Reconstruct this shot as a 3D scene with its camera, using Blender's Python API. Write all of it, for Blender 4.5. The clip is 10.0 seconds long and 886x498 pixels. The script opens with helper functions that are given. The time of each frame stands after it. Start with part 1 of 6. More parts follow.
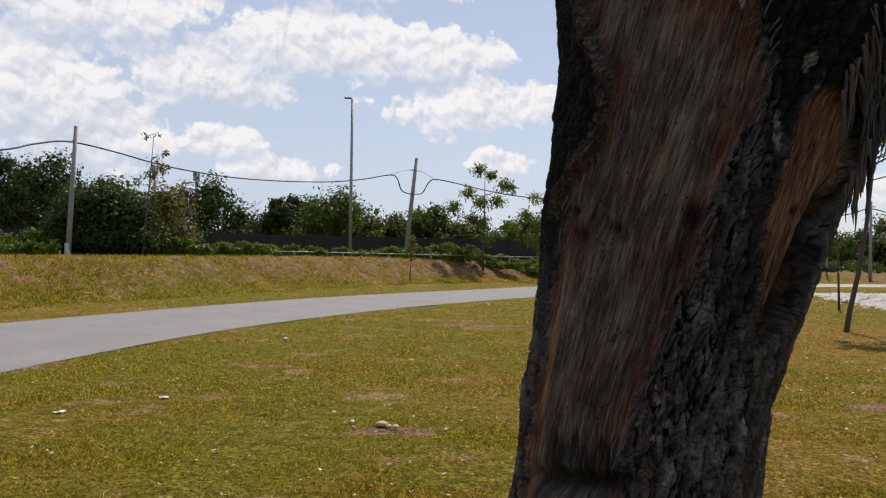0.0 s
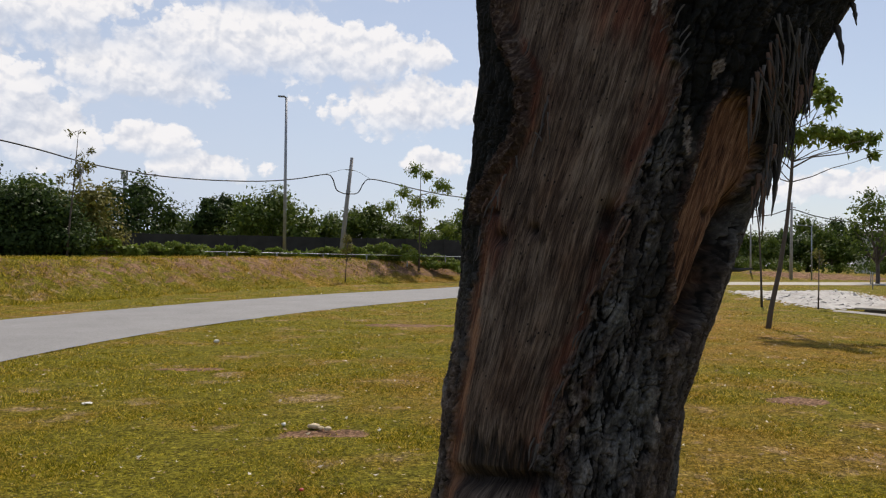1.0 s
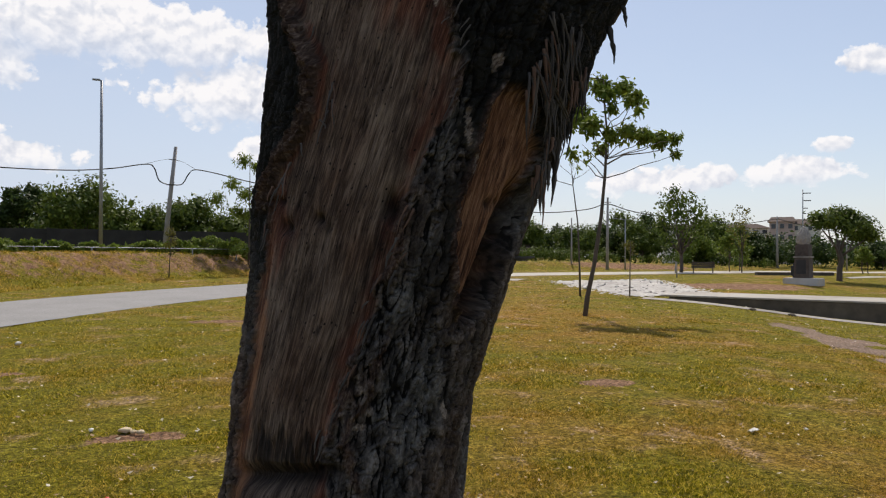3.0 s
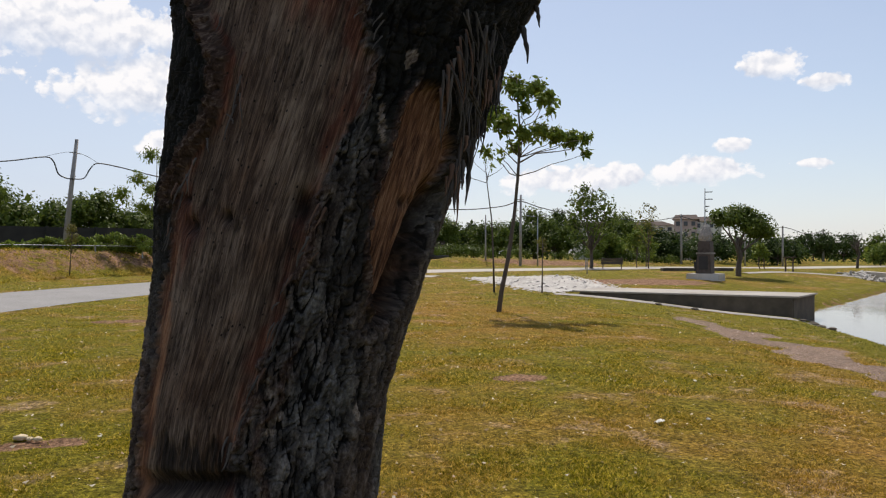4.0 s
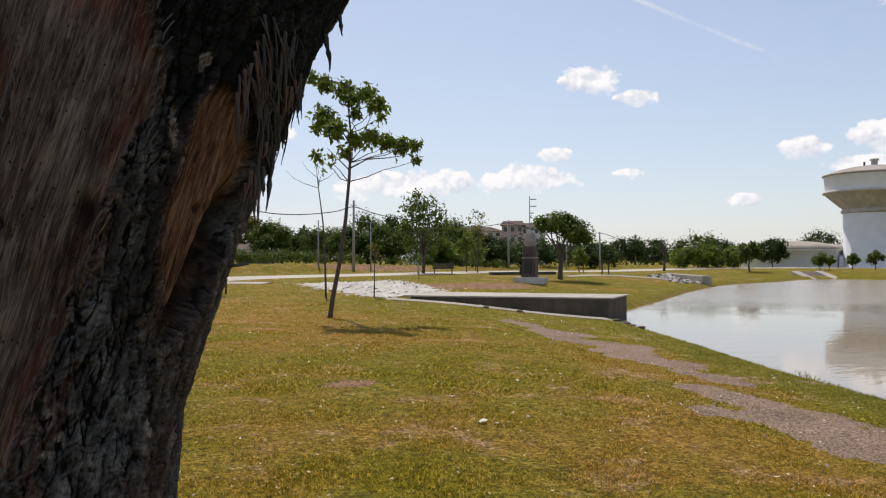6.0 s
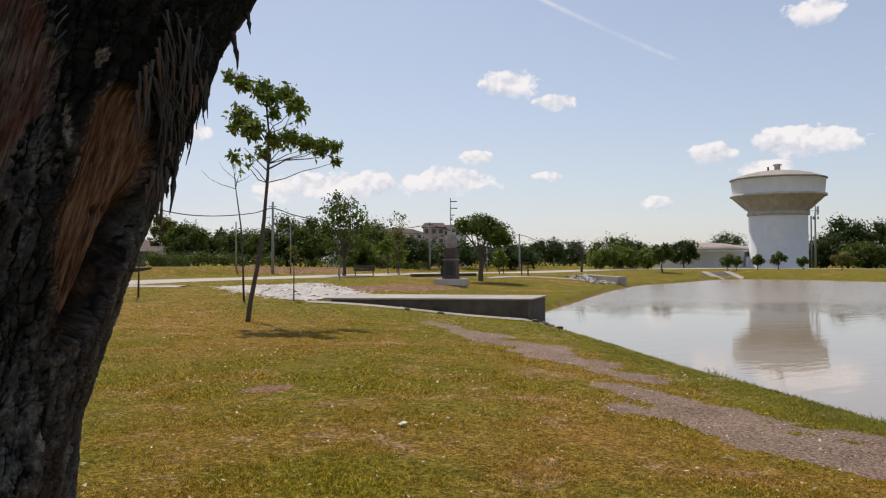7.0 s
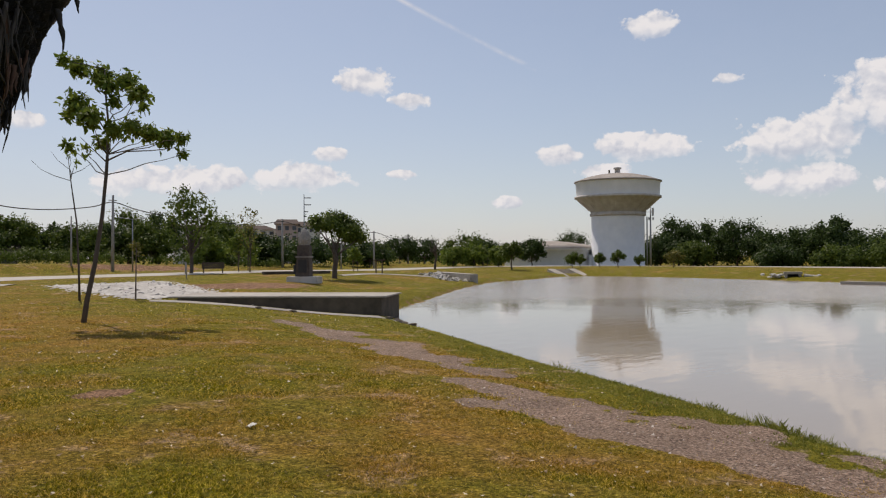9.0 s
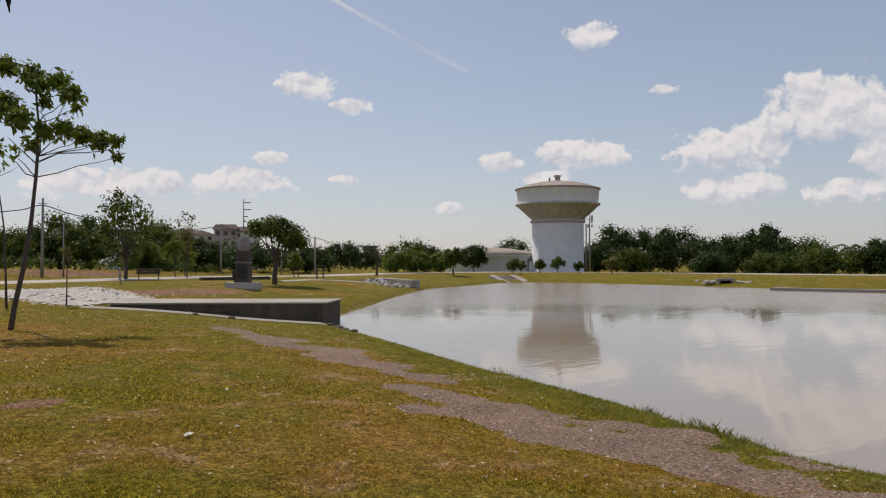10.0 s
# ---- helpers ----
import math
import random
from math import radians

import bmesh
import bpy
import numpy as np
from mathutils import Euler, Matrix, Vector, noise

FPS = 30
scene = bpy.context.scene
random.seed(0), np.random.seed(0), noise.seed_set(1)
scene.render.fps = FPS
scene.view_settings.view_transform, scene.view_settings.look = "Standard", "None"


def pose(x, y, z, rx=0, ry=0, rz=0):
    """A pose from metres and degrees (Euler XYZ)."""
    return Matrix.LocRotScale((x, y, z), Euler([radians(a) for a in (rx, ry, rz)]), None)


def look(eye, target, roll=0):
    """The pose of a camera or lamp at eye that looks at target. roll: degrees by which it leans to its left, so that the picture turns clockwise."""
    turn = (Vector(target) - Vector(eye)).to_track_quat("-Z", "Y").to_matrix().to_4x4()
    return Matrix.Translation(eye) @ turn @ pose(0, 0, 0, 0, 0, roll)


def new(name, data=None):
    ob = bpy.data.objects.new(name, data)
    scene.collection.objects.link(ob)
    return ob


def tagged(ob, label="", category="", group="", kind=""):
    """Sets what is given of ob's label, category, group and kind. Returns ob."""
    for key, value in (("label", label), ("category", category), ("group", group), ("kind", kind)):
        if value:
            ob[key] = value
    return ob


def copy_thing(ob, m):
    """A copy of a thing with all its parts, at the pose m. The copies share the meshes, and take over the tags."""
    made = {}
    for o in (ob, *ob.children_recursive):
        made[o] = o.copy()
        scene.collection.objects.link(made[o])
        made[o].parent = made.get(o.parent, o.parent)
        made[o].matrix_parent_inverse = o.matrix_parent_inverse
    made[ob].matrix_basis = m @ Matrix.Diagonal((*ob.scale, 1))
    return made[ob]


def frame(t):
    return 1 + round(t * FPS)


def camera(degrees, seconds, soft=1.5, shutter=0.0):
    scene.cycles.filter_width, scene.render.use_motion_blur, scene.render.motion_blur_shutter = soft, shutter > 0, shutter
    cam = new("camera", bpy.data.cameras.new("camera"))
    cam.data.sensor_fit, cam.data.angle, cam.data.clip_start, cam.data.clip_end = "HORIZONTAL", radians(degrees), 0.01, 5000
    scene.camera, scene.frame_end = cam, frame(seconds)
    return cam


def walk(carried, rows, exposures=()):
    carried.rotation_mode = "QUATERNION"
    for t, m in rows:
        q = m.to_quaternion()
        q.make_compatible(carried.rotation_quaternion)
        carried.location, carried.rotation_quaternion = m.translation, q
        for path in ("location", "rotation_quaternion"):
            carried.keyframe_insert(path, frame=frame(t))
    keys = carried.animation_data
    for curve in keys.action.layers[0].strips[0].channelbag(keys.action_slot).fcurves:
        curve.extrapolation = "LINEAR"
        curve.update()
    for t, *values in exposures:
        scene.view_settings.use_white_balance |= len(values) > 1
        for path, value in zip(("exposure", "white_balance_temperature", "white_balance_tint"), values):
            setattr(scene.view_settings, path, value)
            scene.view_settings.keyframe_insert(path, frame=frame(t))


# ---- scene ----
# camera and its way: seconds, x, y, z, pitch, roll, yaw
cam = camera(58.48, 10.0, soft=1.2)
WAY = [
    (0,0.000,0.000,1.550,0.90,-0.78,0),
    (0.5,0.013,0.001,1.553,0.91,-0.69,-1.90),
    (1,0.034,0.002,1.554,0.95,-0.58,-4.60),
    (1.5,0.058,0.001,1.555,0.94,-0.46,-7.71),
    (2,0.085,0.002,1.552,0.90,-0.36,-10.42),
    (2.5,0.115,0.000,1.547,0.74,-0.22,-13.39),
    (4,0.141,0.027,1.553,0.30,-0.05,-22.69),
    (4.5,0.152,0.022,1.556,0.39,0.08,-25.73),
    (5,0.170,0.006,1.558,0.51,0.15,-29.47),
    (5.5,0.184,-0.007,1.557,0.62,0.19,-32.14),
    (7,0.219,-0.016,1.560,0.77,0.43,-40.35),
    (7.5,0.231,-0.013,1.565,0.85,0.47,-43.36),
    (8,0.236,-0.011,1.560,0.65,0.35,-46.22),
    (8.5,0.239,-0.013,1.558,0.52,0.41,-48.75),
    (9,0.239,-0.017,1.558,0.52,0.30,-50.85),
    (9.5,0.237,-0.020,1.561,0.64,0.16,-52.86),
    (10,0.231,-0.024,1.561,0.94,0.14,-55.06)
]
walk(cam, [(t, pose(x, y, z, 90 + pitch, roll, yaw)) for t, x, y, z, pitch, roll, yaw in WAY],
     exposures=[(0, -.12, 6900, 14), (5.5, .02, 6900, 14), (7.5, -.2, 7000, 16), (8.5, -.27, 7000, 16), (10, -.42, 7050, 16)])

# ---- light: a high sun ahead of the first view, hazy sky with cumulus ----
SUN_BEARING, SUN_HEIGHT = 22.0, 54.0
sun = new("sun", bpy.data.lights.new("sun", "SUN"))
sun.data.energy, sun.data.angle, sun.data.color = 4.6, radians(.6), (1, .95, .87)
sun.matrix_world = look((0, 0, 60), (-math.sin(radians(SUN_BEARING)) * 10, -math.cos(radians(SUN_BEARING)) * 10, 60 - 10 * math.tan(radians(SUN_HEIGHT))))


class Nodes:
    """Short ways to write a node tree."""
    def __init__(self, tree):
        self.t = tree
        tree.nodes.clear()

    def n(self, kind, inputs=None, **attrs):
        node = self.t.nodes.new(kind)
        if "operation" in attrs:
            node.operation = attrs["operation"]
        if "use_clamp" in attrs:
            node.use_clamp = attrs["use_clamp"]
        if "data_type" in attrs:
            node.data_type = attrs["data_type"]
        if "blend_type" in attrs:
            node.blend_type = attrs["blend_type"]
        if "sky_type" in attrs:
            node.sky_type = attrs["sky_type"]
        if "sun_disc" in attrs:
            node.sun_disc = attrs["sun_disc"]
        if "sun_elevation" in attrs:
            node.sun_elevation = attrs["sun_elevation"]
        if "sun_rotation" in attrs:
            node.sun_rotation = attrs["sun_rotation"]
        if "air_density" in attrs:
            node.air_density = attrs["air_density"]
        if "dust_density" in attrs:
            node.dust_density = attrs["dust_density"]
        if "ozone_density" in attrs:
            node.ozone_density = attrs["ozone_density"]
        if "attribute_name" in attrs:
            node.attribute_name = attrs["attribute_name"]
        if "feature" in attrs:
            node.feature = attrs["feature"]
        for k, v in (inputs or {}).items():
            if isinstance(v, bpy.types.NodeSocket):
                self.t.links.new(v, node.inputs[k])
            elif isinstance(v, bpy.types.Node):
                self.t.links.new(v.outputs[0], node.inputs[k])
            else:
                node.inputs[k].default_value = v
        return node

    def math(self, op, a, b=0.0, clamp=False):
        return self.n("ShaderNodeMath", {0: a, 1: b}, operation=op, use_clamp=clamp).outputs[0]

    def noise(self, vec, scale, detail=4, rough=.55, distortion=0.0):
        return self.n("ShaderNodeTexNoise", {"Vector": vec, "Scale": scale, "Detail": detail, "Roughness": rough, "Distortion": distortion})

    def ramp(self, fac, stops, mode="LINEAR"):
        node = self.n("ShaderNodeValToRGB", {0: fac})
        cr = node.color_ramp
        cr.interpolation = mode
        while len(cr.elements) < len(stops):
            cr.elements.new(.5)
        for e, (p, c) in zip(cr.elements, stops):
            e.position = p
            e.color = (c, c, c, 1) if isinstance(c, (int, float)) else (*c, 1)
        return node.outputs[0]

    def mix(self, fac, a, b, blend="MIX"):
        node = self.n("ShaderNodeMix", data_type="RGBA", blend_type=blend)
        for i, v in ((0, fac), (6, a), (7, b)):
            if isinstance(v, bpy.types.NodeSocket):
                self.t.links.new(v, node.inputs[i])
            elif isinstance(v, (int, float)):
                node.inputs[i].default_value = v
            else:
                node.inputs[i].default_value = (*v, 1)
        return node.outputs[2]


# clouds: bearing, height above the horizon, half width, half height, in degrees
CLOUDS_WEST = [(-9.3, 15.4, 8.6, 2.9), (-2.4, 14.7, 5.2, 2.4), (-16.3, 13.1, 6.1, 3.1), (-27.6, 11.6, 5.5, 4.3), (-24, 16.6, 9, 3), (3.7, 14.6, 1.7, 1.2),
               (2.6, 11.1, 6.8, 2.3), (-15.9, 8.1, 3.2, 1.5), (-12.4, 6.5, 3.9, 1.2), (-24.5, 8.5, 6.5, 2.6), (3.8, 7.1, 2.5, 1.2), (-9, 20, 12, 2.5), (-45, 13, 12, 5)]
CLOUDS_EAST = [(45.3, 12.3, 1.9, 1.1), (48.6, 11.1, 1.5, .6), (40.6, 5.7, 3.3, 1.1), (42.8, 7.3, 1.3, .6), (31.9, 5.2, 5.6, 1.2), (22.9, 8.8, 1.3, .6),
               (59.2, 7.1, 1.7, .7), (64.9, 7.6, 3.6, 1.0), (62.2, 5.9, 1.9, .7), (47.7, 5.9, 1.4, .35), (55.5, 3.8, 1.2, .45), (65.5, 15.7, 1.9, .9),
               (75, 7.7, 4.1, 1.7), (81.6, 9.7, 4, 2.4), (75.3, 4.9, 3.8, 1.1), (81.9, 4.5, 2.4, 1.1), (70.9, 11.9, 1.1, .45), (85, 6.5, 3, 1.6), (88, 13, 3, 2), (97, 10, 6, 4), (115, 14, 9, 5)]

world = bpy.data.worlds.new("world")
scene.world = world
world.use_nodes = True
N = Nodes(world.node_tree)
sky = N.n("ShaderNodeTexSky", sky_type="NISHITA", sun_disc=False, sun_elevation=radians(SUN_HEIGHT), sun_rotation=radians(SUN_BEARING), air_density=1.0, dust_density=.6, ozone_density=1.5)
way = N.n("ShaderNodeTexCoord").outputs["Generated"]
axis = N.n("ShaderNodeSeparateXYZ", {0: way})
bearing = N.math("MULTIPLY", N.math("ARCTAN2", axis.outputs[0], axis.outputs[1]), 180 / math.pi)
level = N.math("MULTIPLY", N.math("ARCSINE", axis.outputs[2]), 180 / math.pi)
flat = N.n("ShaderNodeCombineXYZ", {0: bearing, 1: N.math("MULTIPLY", level, 1.12)}).outputs[0]
def heap(vec):
    """Rounded cauliflower lumps at three sizes, about 0 to 1."""
    bent = N.n("ShaderNodeVectorMath", {0: vec, 1: N.n("ShaderNodeVectorMath", {0: N.noise(vec, .55, 4, .55).outputs[1], 3: 2.0}, operation="SCALE").outputs[0]}, operation="ADD").outputs[0]
    a_, b_, c_ = (N.n("ShaderNodeTexVoronoi", {"Vector": bent, "Scale": sc, "Smoothness": .35}, feature="SMOOTH_F1").outputs[0] for sc in (.34, .8, 1.9))
    return N.math("SUBTRACT", 1.0, N.math("ADD", N.math("MULTIPLY", a_, .62), N.math("ADD", N.math("MULTIPLY", b_, .36), N.math("MULTIPLY", c_, .2))))


puff = heap(flat)
above = N.n("ShaderNodeVectorMath", {0: flat, 1: (-.2, .55, 0)}, operation="ADD").outputs[0]
puff_above = heap(above)
fine = N.noise(flat, 1.15, 8, .62, .3).outputs[0]
wisp = N.noise(N.n("ShaderNodeMapping", {0: flat, 3: (.6, 1.0, 1)}).outputs[0], .5, 7, .6, .6).outputs[0]
body, under = None, None
for az, el, w, h in CLOUDS_WEST + CLOUDS_EAST:
    dx = N.math("DIVIDE", N.math("SUBTRACT", bearing, az), w * 1.08)
    rise_ = N.math("DIVIDE", N.math("SUBTRACT", level, el), h * 1.05)
    dy = N.math("MAXIMUM", rise_, N.math("MULTIPLY", rise_, -1.05))
    d = N.math("SUBTRACT", 1.0, N.math("SQRT", N.math("ADD", N.math("MULTIPLY", dx, dx), N.math("MULTIPLY", dy, dy))))
    low = N.math("MULTIPLY", N.math("MULTIPLY", N.math("ADD", d, .25), 2.5, True), N.math("MULTIPLY", N.math("ADD", rise_, .1), -1.1, True))
    body = d if body is None else N.math("MAXIMUM", body, d)
    under = low if under is None else N.math("MAXIMUM", under, low)
body = N.math("MAXIMUM", body, -1.2)
grain = N.math("ADD", N.math("MULTIPLY", N.math("SUBTRACT", puff, .45), 1.5), N.math("ADD", N.math("MULTIPLY", N.math("SUBTRACT", fine, .5), .8), N.math("MULTIPLY", N.math("SUBTRACT", wisp, .5), .9)))
dense = N.math("ADD", N.math("MULTIPLY", body, 1.35), grain)
crisp = N.ramp(N.math("ADD", dense, .02, True), [(.0, 0.0), (.09, .42), (.26, 1.0)], "EASE")
soft_ = N.ramp(N.math("MULTIPLY", N.math("ADD", dense, .3), .7, True), [(.0, 0.0), (.9, .62)], "EASE")
cover = N.n("ShaderNodeMix", {0: under, 2: crisp, 3: soft_}).outputs[0]
veil = N.ramp(N.math("MULTIPLY", level, 1 / 30.0, True), [(0, .97), (.35, .72), (1, .38)])
west = N.ramp(N.math("DIVIDE", N.math("ADD", bearing, 60.0), 120.0, True), [(.35, 1.0), (.66, .68), (1, .52)])
veil = N.math("MULTIPLY", N.math("MULTIPLY", veil, west), N.math("ADD", .86, N.math("MULTIPLY", wisp, .28)), True)
relief = N.math("MULTIPLY", N.math("SUBTRACT", puff, puff_above), 1.5)
lit = N.math("ADD", .60, N.math("SUBTRACT", relief, N.math("ADD", N.math("MULTIPLY", under, .34), N.math("MULTIPLY", N.math("SUBTRACT", .5, fine), .25))), True)
shade = N.ramp(lit, [(.15, (.70, .75, .83)), (.48, (.89, .915, .95)), (.72, (1.06, 1.055, 1.04))])
base = N.mix(1.0, sky.outputs[0], (.115, .115, .115), "MULTIPLY")
hazy = N.mix(veil, base, (.60, .71, .89))
bright = N.mix(1.0, shade, (.89, .93, .985), "MULTIPLY")
# a thin vapour trail
ax, ay, bx, by = 46.0, 18.9, 57.8, 13.1
run_x, run_y = bx - ax, by - ay
u = N.math("DIVIDE", N.math("ADD", N.math("MULTIPLY", N.math("SUBTRACT", bearing, ax), run_x), N.math("MULTIPLY", N.math("SUBTRACT", level, ay), run_y)), run_x ** 2 + run_y ** 2, True)
ex = N.math("SUBTRACT", bearing, N.math("ADD", ax, N.math("MULTIPLY", u, run_x)))
ey = N.math("SUBTRACT", level, N.math("ADD", ay, N.math("MULTIPLY", u, run_y)))
off = N.math("SQRT", N.math("ADD", N.math("MULTIPLY", ex, ex), N.math("MULTIPLY", ey, ey)))
trail = N.math("MULTIPLY", N.ramp(off, [(0, .55), (.22, 0.0)]), N.ramp(N.math("ADD", u, N.math("MULTIPLY", N.math("SUBTRACT", fine, .5), .6)), [(.1, 1.0), (.62, .12), (.8, .6), (1, .0)]))
hazy = N.mix(trail, hazy, (.92, .93, .95))
final = N.mix(cover, hazy, bright)
bg = N.n("ShaderNodeBackground", {0: final, 1: 1.0})
N.n("ShaderNodeOutputWorld", {0: bg.outputs[0]})


# ---- the lie of the land ----
def smooth(a, lo, hi):
    u = np.clip((np.asarray(a, float) - lo) / (hi - lo), 0, 1)
    return u * u * (3 - 2 * u)


def spline(points, steps=8, closed=False):
    """A smooth line through the points."""
    p = np.array(points, float)
    q = np.vstack([p[-1], p, p[0], p[1]]) if closed else np.vstack([2 * p[0] - p[1], p, 2 * p[-1] - p[-2]])
    u = np.linspace(0, 1, steps, endpoint=False)[:, None]
    out = []
    for a, b, c, d in zip(q, q[1:], q[2:], q[3:]):
        out.append(.5 * (2 * b + (c - a) * u + (2 * a - 5 * b + 4 * c - d) * u ** 2 + (3 * b - a - 3 * c + d) * u ** 3))
    return np.vstack(out + ([] if closed else [p[-1:]]))


def off_line(x, y, line):
    """Distance to a line, and on which side of it (left is positive), and how far along it (0 to 1)."""
    best, side, along = np.full(x.shape, 1e9), np.zeros(x.shape), np.zeros(x.shape)
    n = len(line) - 1
    for i in range(n):
        a, e = line[i], line[i + 1] - line[i]
        u = np.clip(((x - a[0]) * e[0] + (y - a[1]) * e[1]) / (e @ e), 0, 1)
        dx, dy = x - a[0] - u * e[0], y - a[1] - u * e[1]
        d, s = np.hypot(dx, dy), np.where(e[0] * (y - a[1]) - e[1] * (x - a[0]) >= 0, 1., -1.)
        near = d < best
        best, side, along = np.where(near, d, best), np.where(near, s, side), np.where(near, (i + u) / n, along)
    return best, side, along


WATER = -0.75
SHORE = spline([(9.1, -2), (8.6, -8), (9.5, -16), (16, -28), (30, -36), (50, -34), (62, -20), (66, -5), (67.5, 6.7), (70.3, 13.9), (74.3, 22), (78, 32),
                (79.5, 40), (76.5, 44.5), (66.8, 42.3), (58, 40.7), (51.2, 38), (42, 33), (33, 27.6), (25.5, 23.2), (20.6, 18.7),
                (17.4, 13.6), (14.1, 8.6), (12.7, 6.1), (11.26, 3.8), (10.27, 2.4), (9.5, .9)], 6, True)
SHORE = np.vstack([SHORE, SHORE[:1]])
TOE = spline([(-14, -12), (-14.2, 4), (-13.2, 18), (-12.2, 24.5), (-9.6, 29.5), (-5.2, 38), (2, 48), (12, 58), (22, 63.5), (34, 66), (50, 68), (68, 73), (95, 84)], 6)
ROAD = spline([(-9.6, -14), (-9.4, 0), (-8.3, 12), (-6.9, 19), (-3.7, 26.5), (.3, 32.4), (4.3, 37.2), (10.5, 44.5), (19.5, 51), (31, 53.6), (46, 57), (60, 61.5), (80, 67),
               (97, 66), (108, 52), (106, 34), (100, 18), (98, -5), (100, -40)], 6)


def lake_off(x, y):
    """Metres from the shore: positive on land, negative over the water."""
    d, s, _ = off_line(x, y, SHORE)
    return np.where(s > 0, -d, d)


def height(x, y):
    """The lie of the land."""
    x, y = np.broadcast_arrays(np.asarray(x, float), np.asarray(y, float))
    shape = x.shape
    x, y = x.ravel(), y.ravel()
    z = .3 * smooth(y, 18, 50) * (1 - smooth(x, 42, 70))
    d = np.full(x.shape, 99.0)
    near = x > -2
    d[near] = lake_off(x[near], y[near])
    bank = WATER + .2 * smooth(d, 0, .5) + np.clip(d, 0, 9) / 9 * .55
    w = smooth(d, 2, 10)
    z = np.where(d > 0, bank * (1 - w) + z * w, WATER - .9 * smooth(-d, 0, 4))
    b, along = np.full(x.shape, -9.0), np.zeros(x.shape)
    near = (y > 12) | (x < -9)
    b[near], side, along[near] = off_line(x[near], y[near], TOE)
    b[near] *= side
    crest = 1.42 - .62 * smooth(along, .45, .72) - .5 * smooth(along, .72, .9)
    z = z + crest * smooth(b, 0, 3.6) - .8 * smooth(x, 103, 135)
    return z.reshape(shape)

# ---- materials ----
def material(name):
    m = bpy.data.materials.new(name)
    m.use_nodes = True
    k = Nodes(m.node_tree)
    k.m = m
    return k


def finish(k, color, rough=.8, bump=None, strength=.3, distance=.02, metal=0.0, **more):
    inputs = {"Base Color": color if isinstance(color, bpy.types.NodeSocket) else (*color, 1), "Roughness": rough, "Metallic": metal}
    inputs.update(more)
    if bump is not None:
        inputs["Normal"] = k.n("ShaderNodeBump", {"Height": bump, "Strength": strength, "Distance": distance}).outputs[0]
    k.n("ShaderNodeOutputMaterial", {0: k.n("ShaderNodeBsdfPrincipled", inputs).outputs[0]})
    return k.m


def place(k):
    return k.n("ShaderNodeNewGeometry").outputs["Position"]


def worn(name, dark, light, scale=8.0, rough=.85, strength=.3, distance=.01, metal=0.0, stretch=None):
    """A surface of two tones, mottled at two scales, with fine relief."""
    k = material(name)
    p = k.n("ShaderNodeTexCoord").outputs["Object"]
    if stretch:
        p = k.n("ShaderNodeMapping", {0: p, 3: stretch}).outputs[0]
    a, b = k.noise(p, scale, 6, .6).outputs[0], k.noise(p, scale * .13, 4).outputs[0]
    f = k.math("ADD", k.math("MULTIPLY", a, .55), k.math("MULTIPLY", b, .6))
    return finish(k, k.ramp(f, [(.35, dark), (.8, light)]), rough, a, strength, distance, metal)


def leafy(name, dark, light, rough=.5, through_light=.35):
    k = material(name)
    isl = k.n("ShaderNodeNewGeometry").outputs["Random Per Island"]
    p = place(k)
    f = k.math("ADD", k.math("MULTIPLY", isl, .6), k.math("MULTIPLY", k.noise(p, .9, 3).outputs[0], .5))
    col = k.ramp(f, [(.15, dark), (.85, light)])
    d = k.n("ShaderNodeBsdfPrincipled", {"Base Color": col, "Roughness": rough, "Specular IOR Level": .12})
    tr = k.n("ShaderNodeBsdfTranslucent", {0: col})
    k.n("ShaderNodeOutputMaterial", {0: k.n("ShaderNodeMixShader", {0: through_light, 1: d.outputs[0], 2: tr.outputs[0]}).outputs[0]})
    return k.m


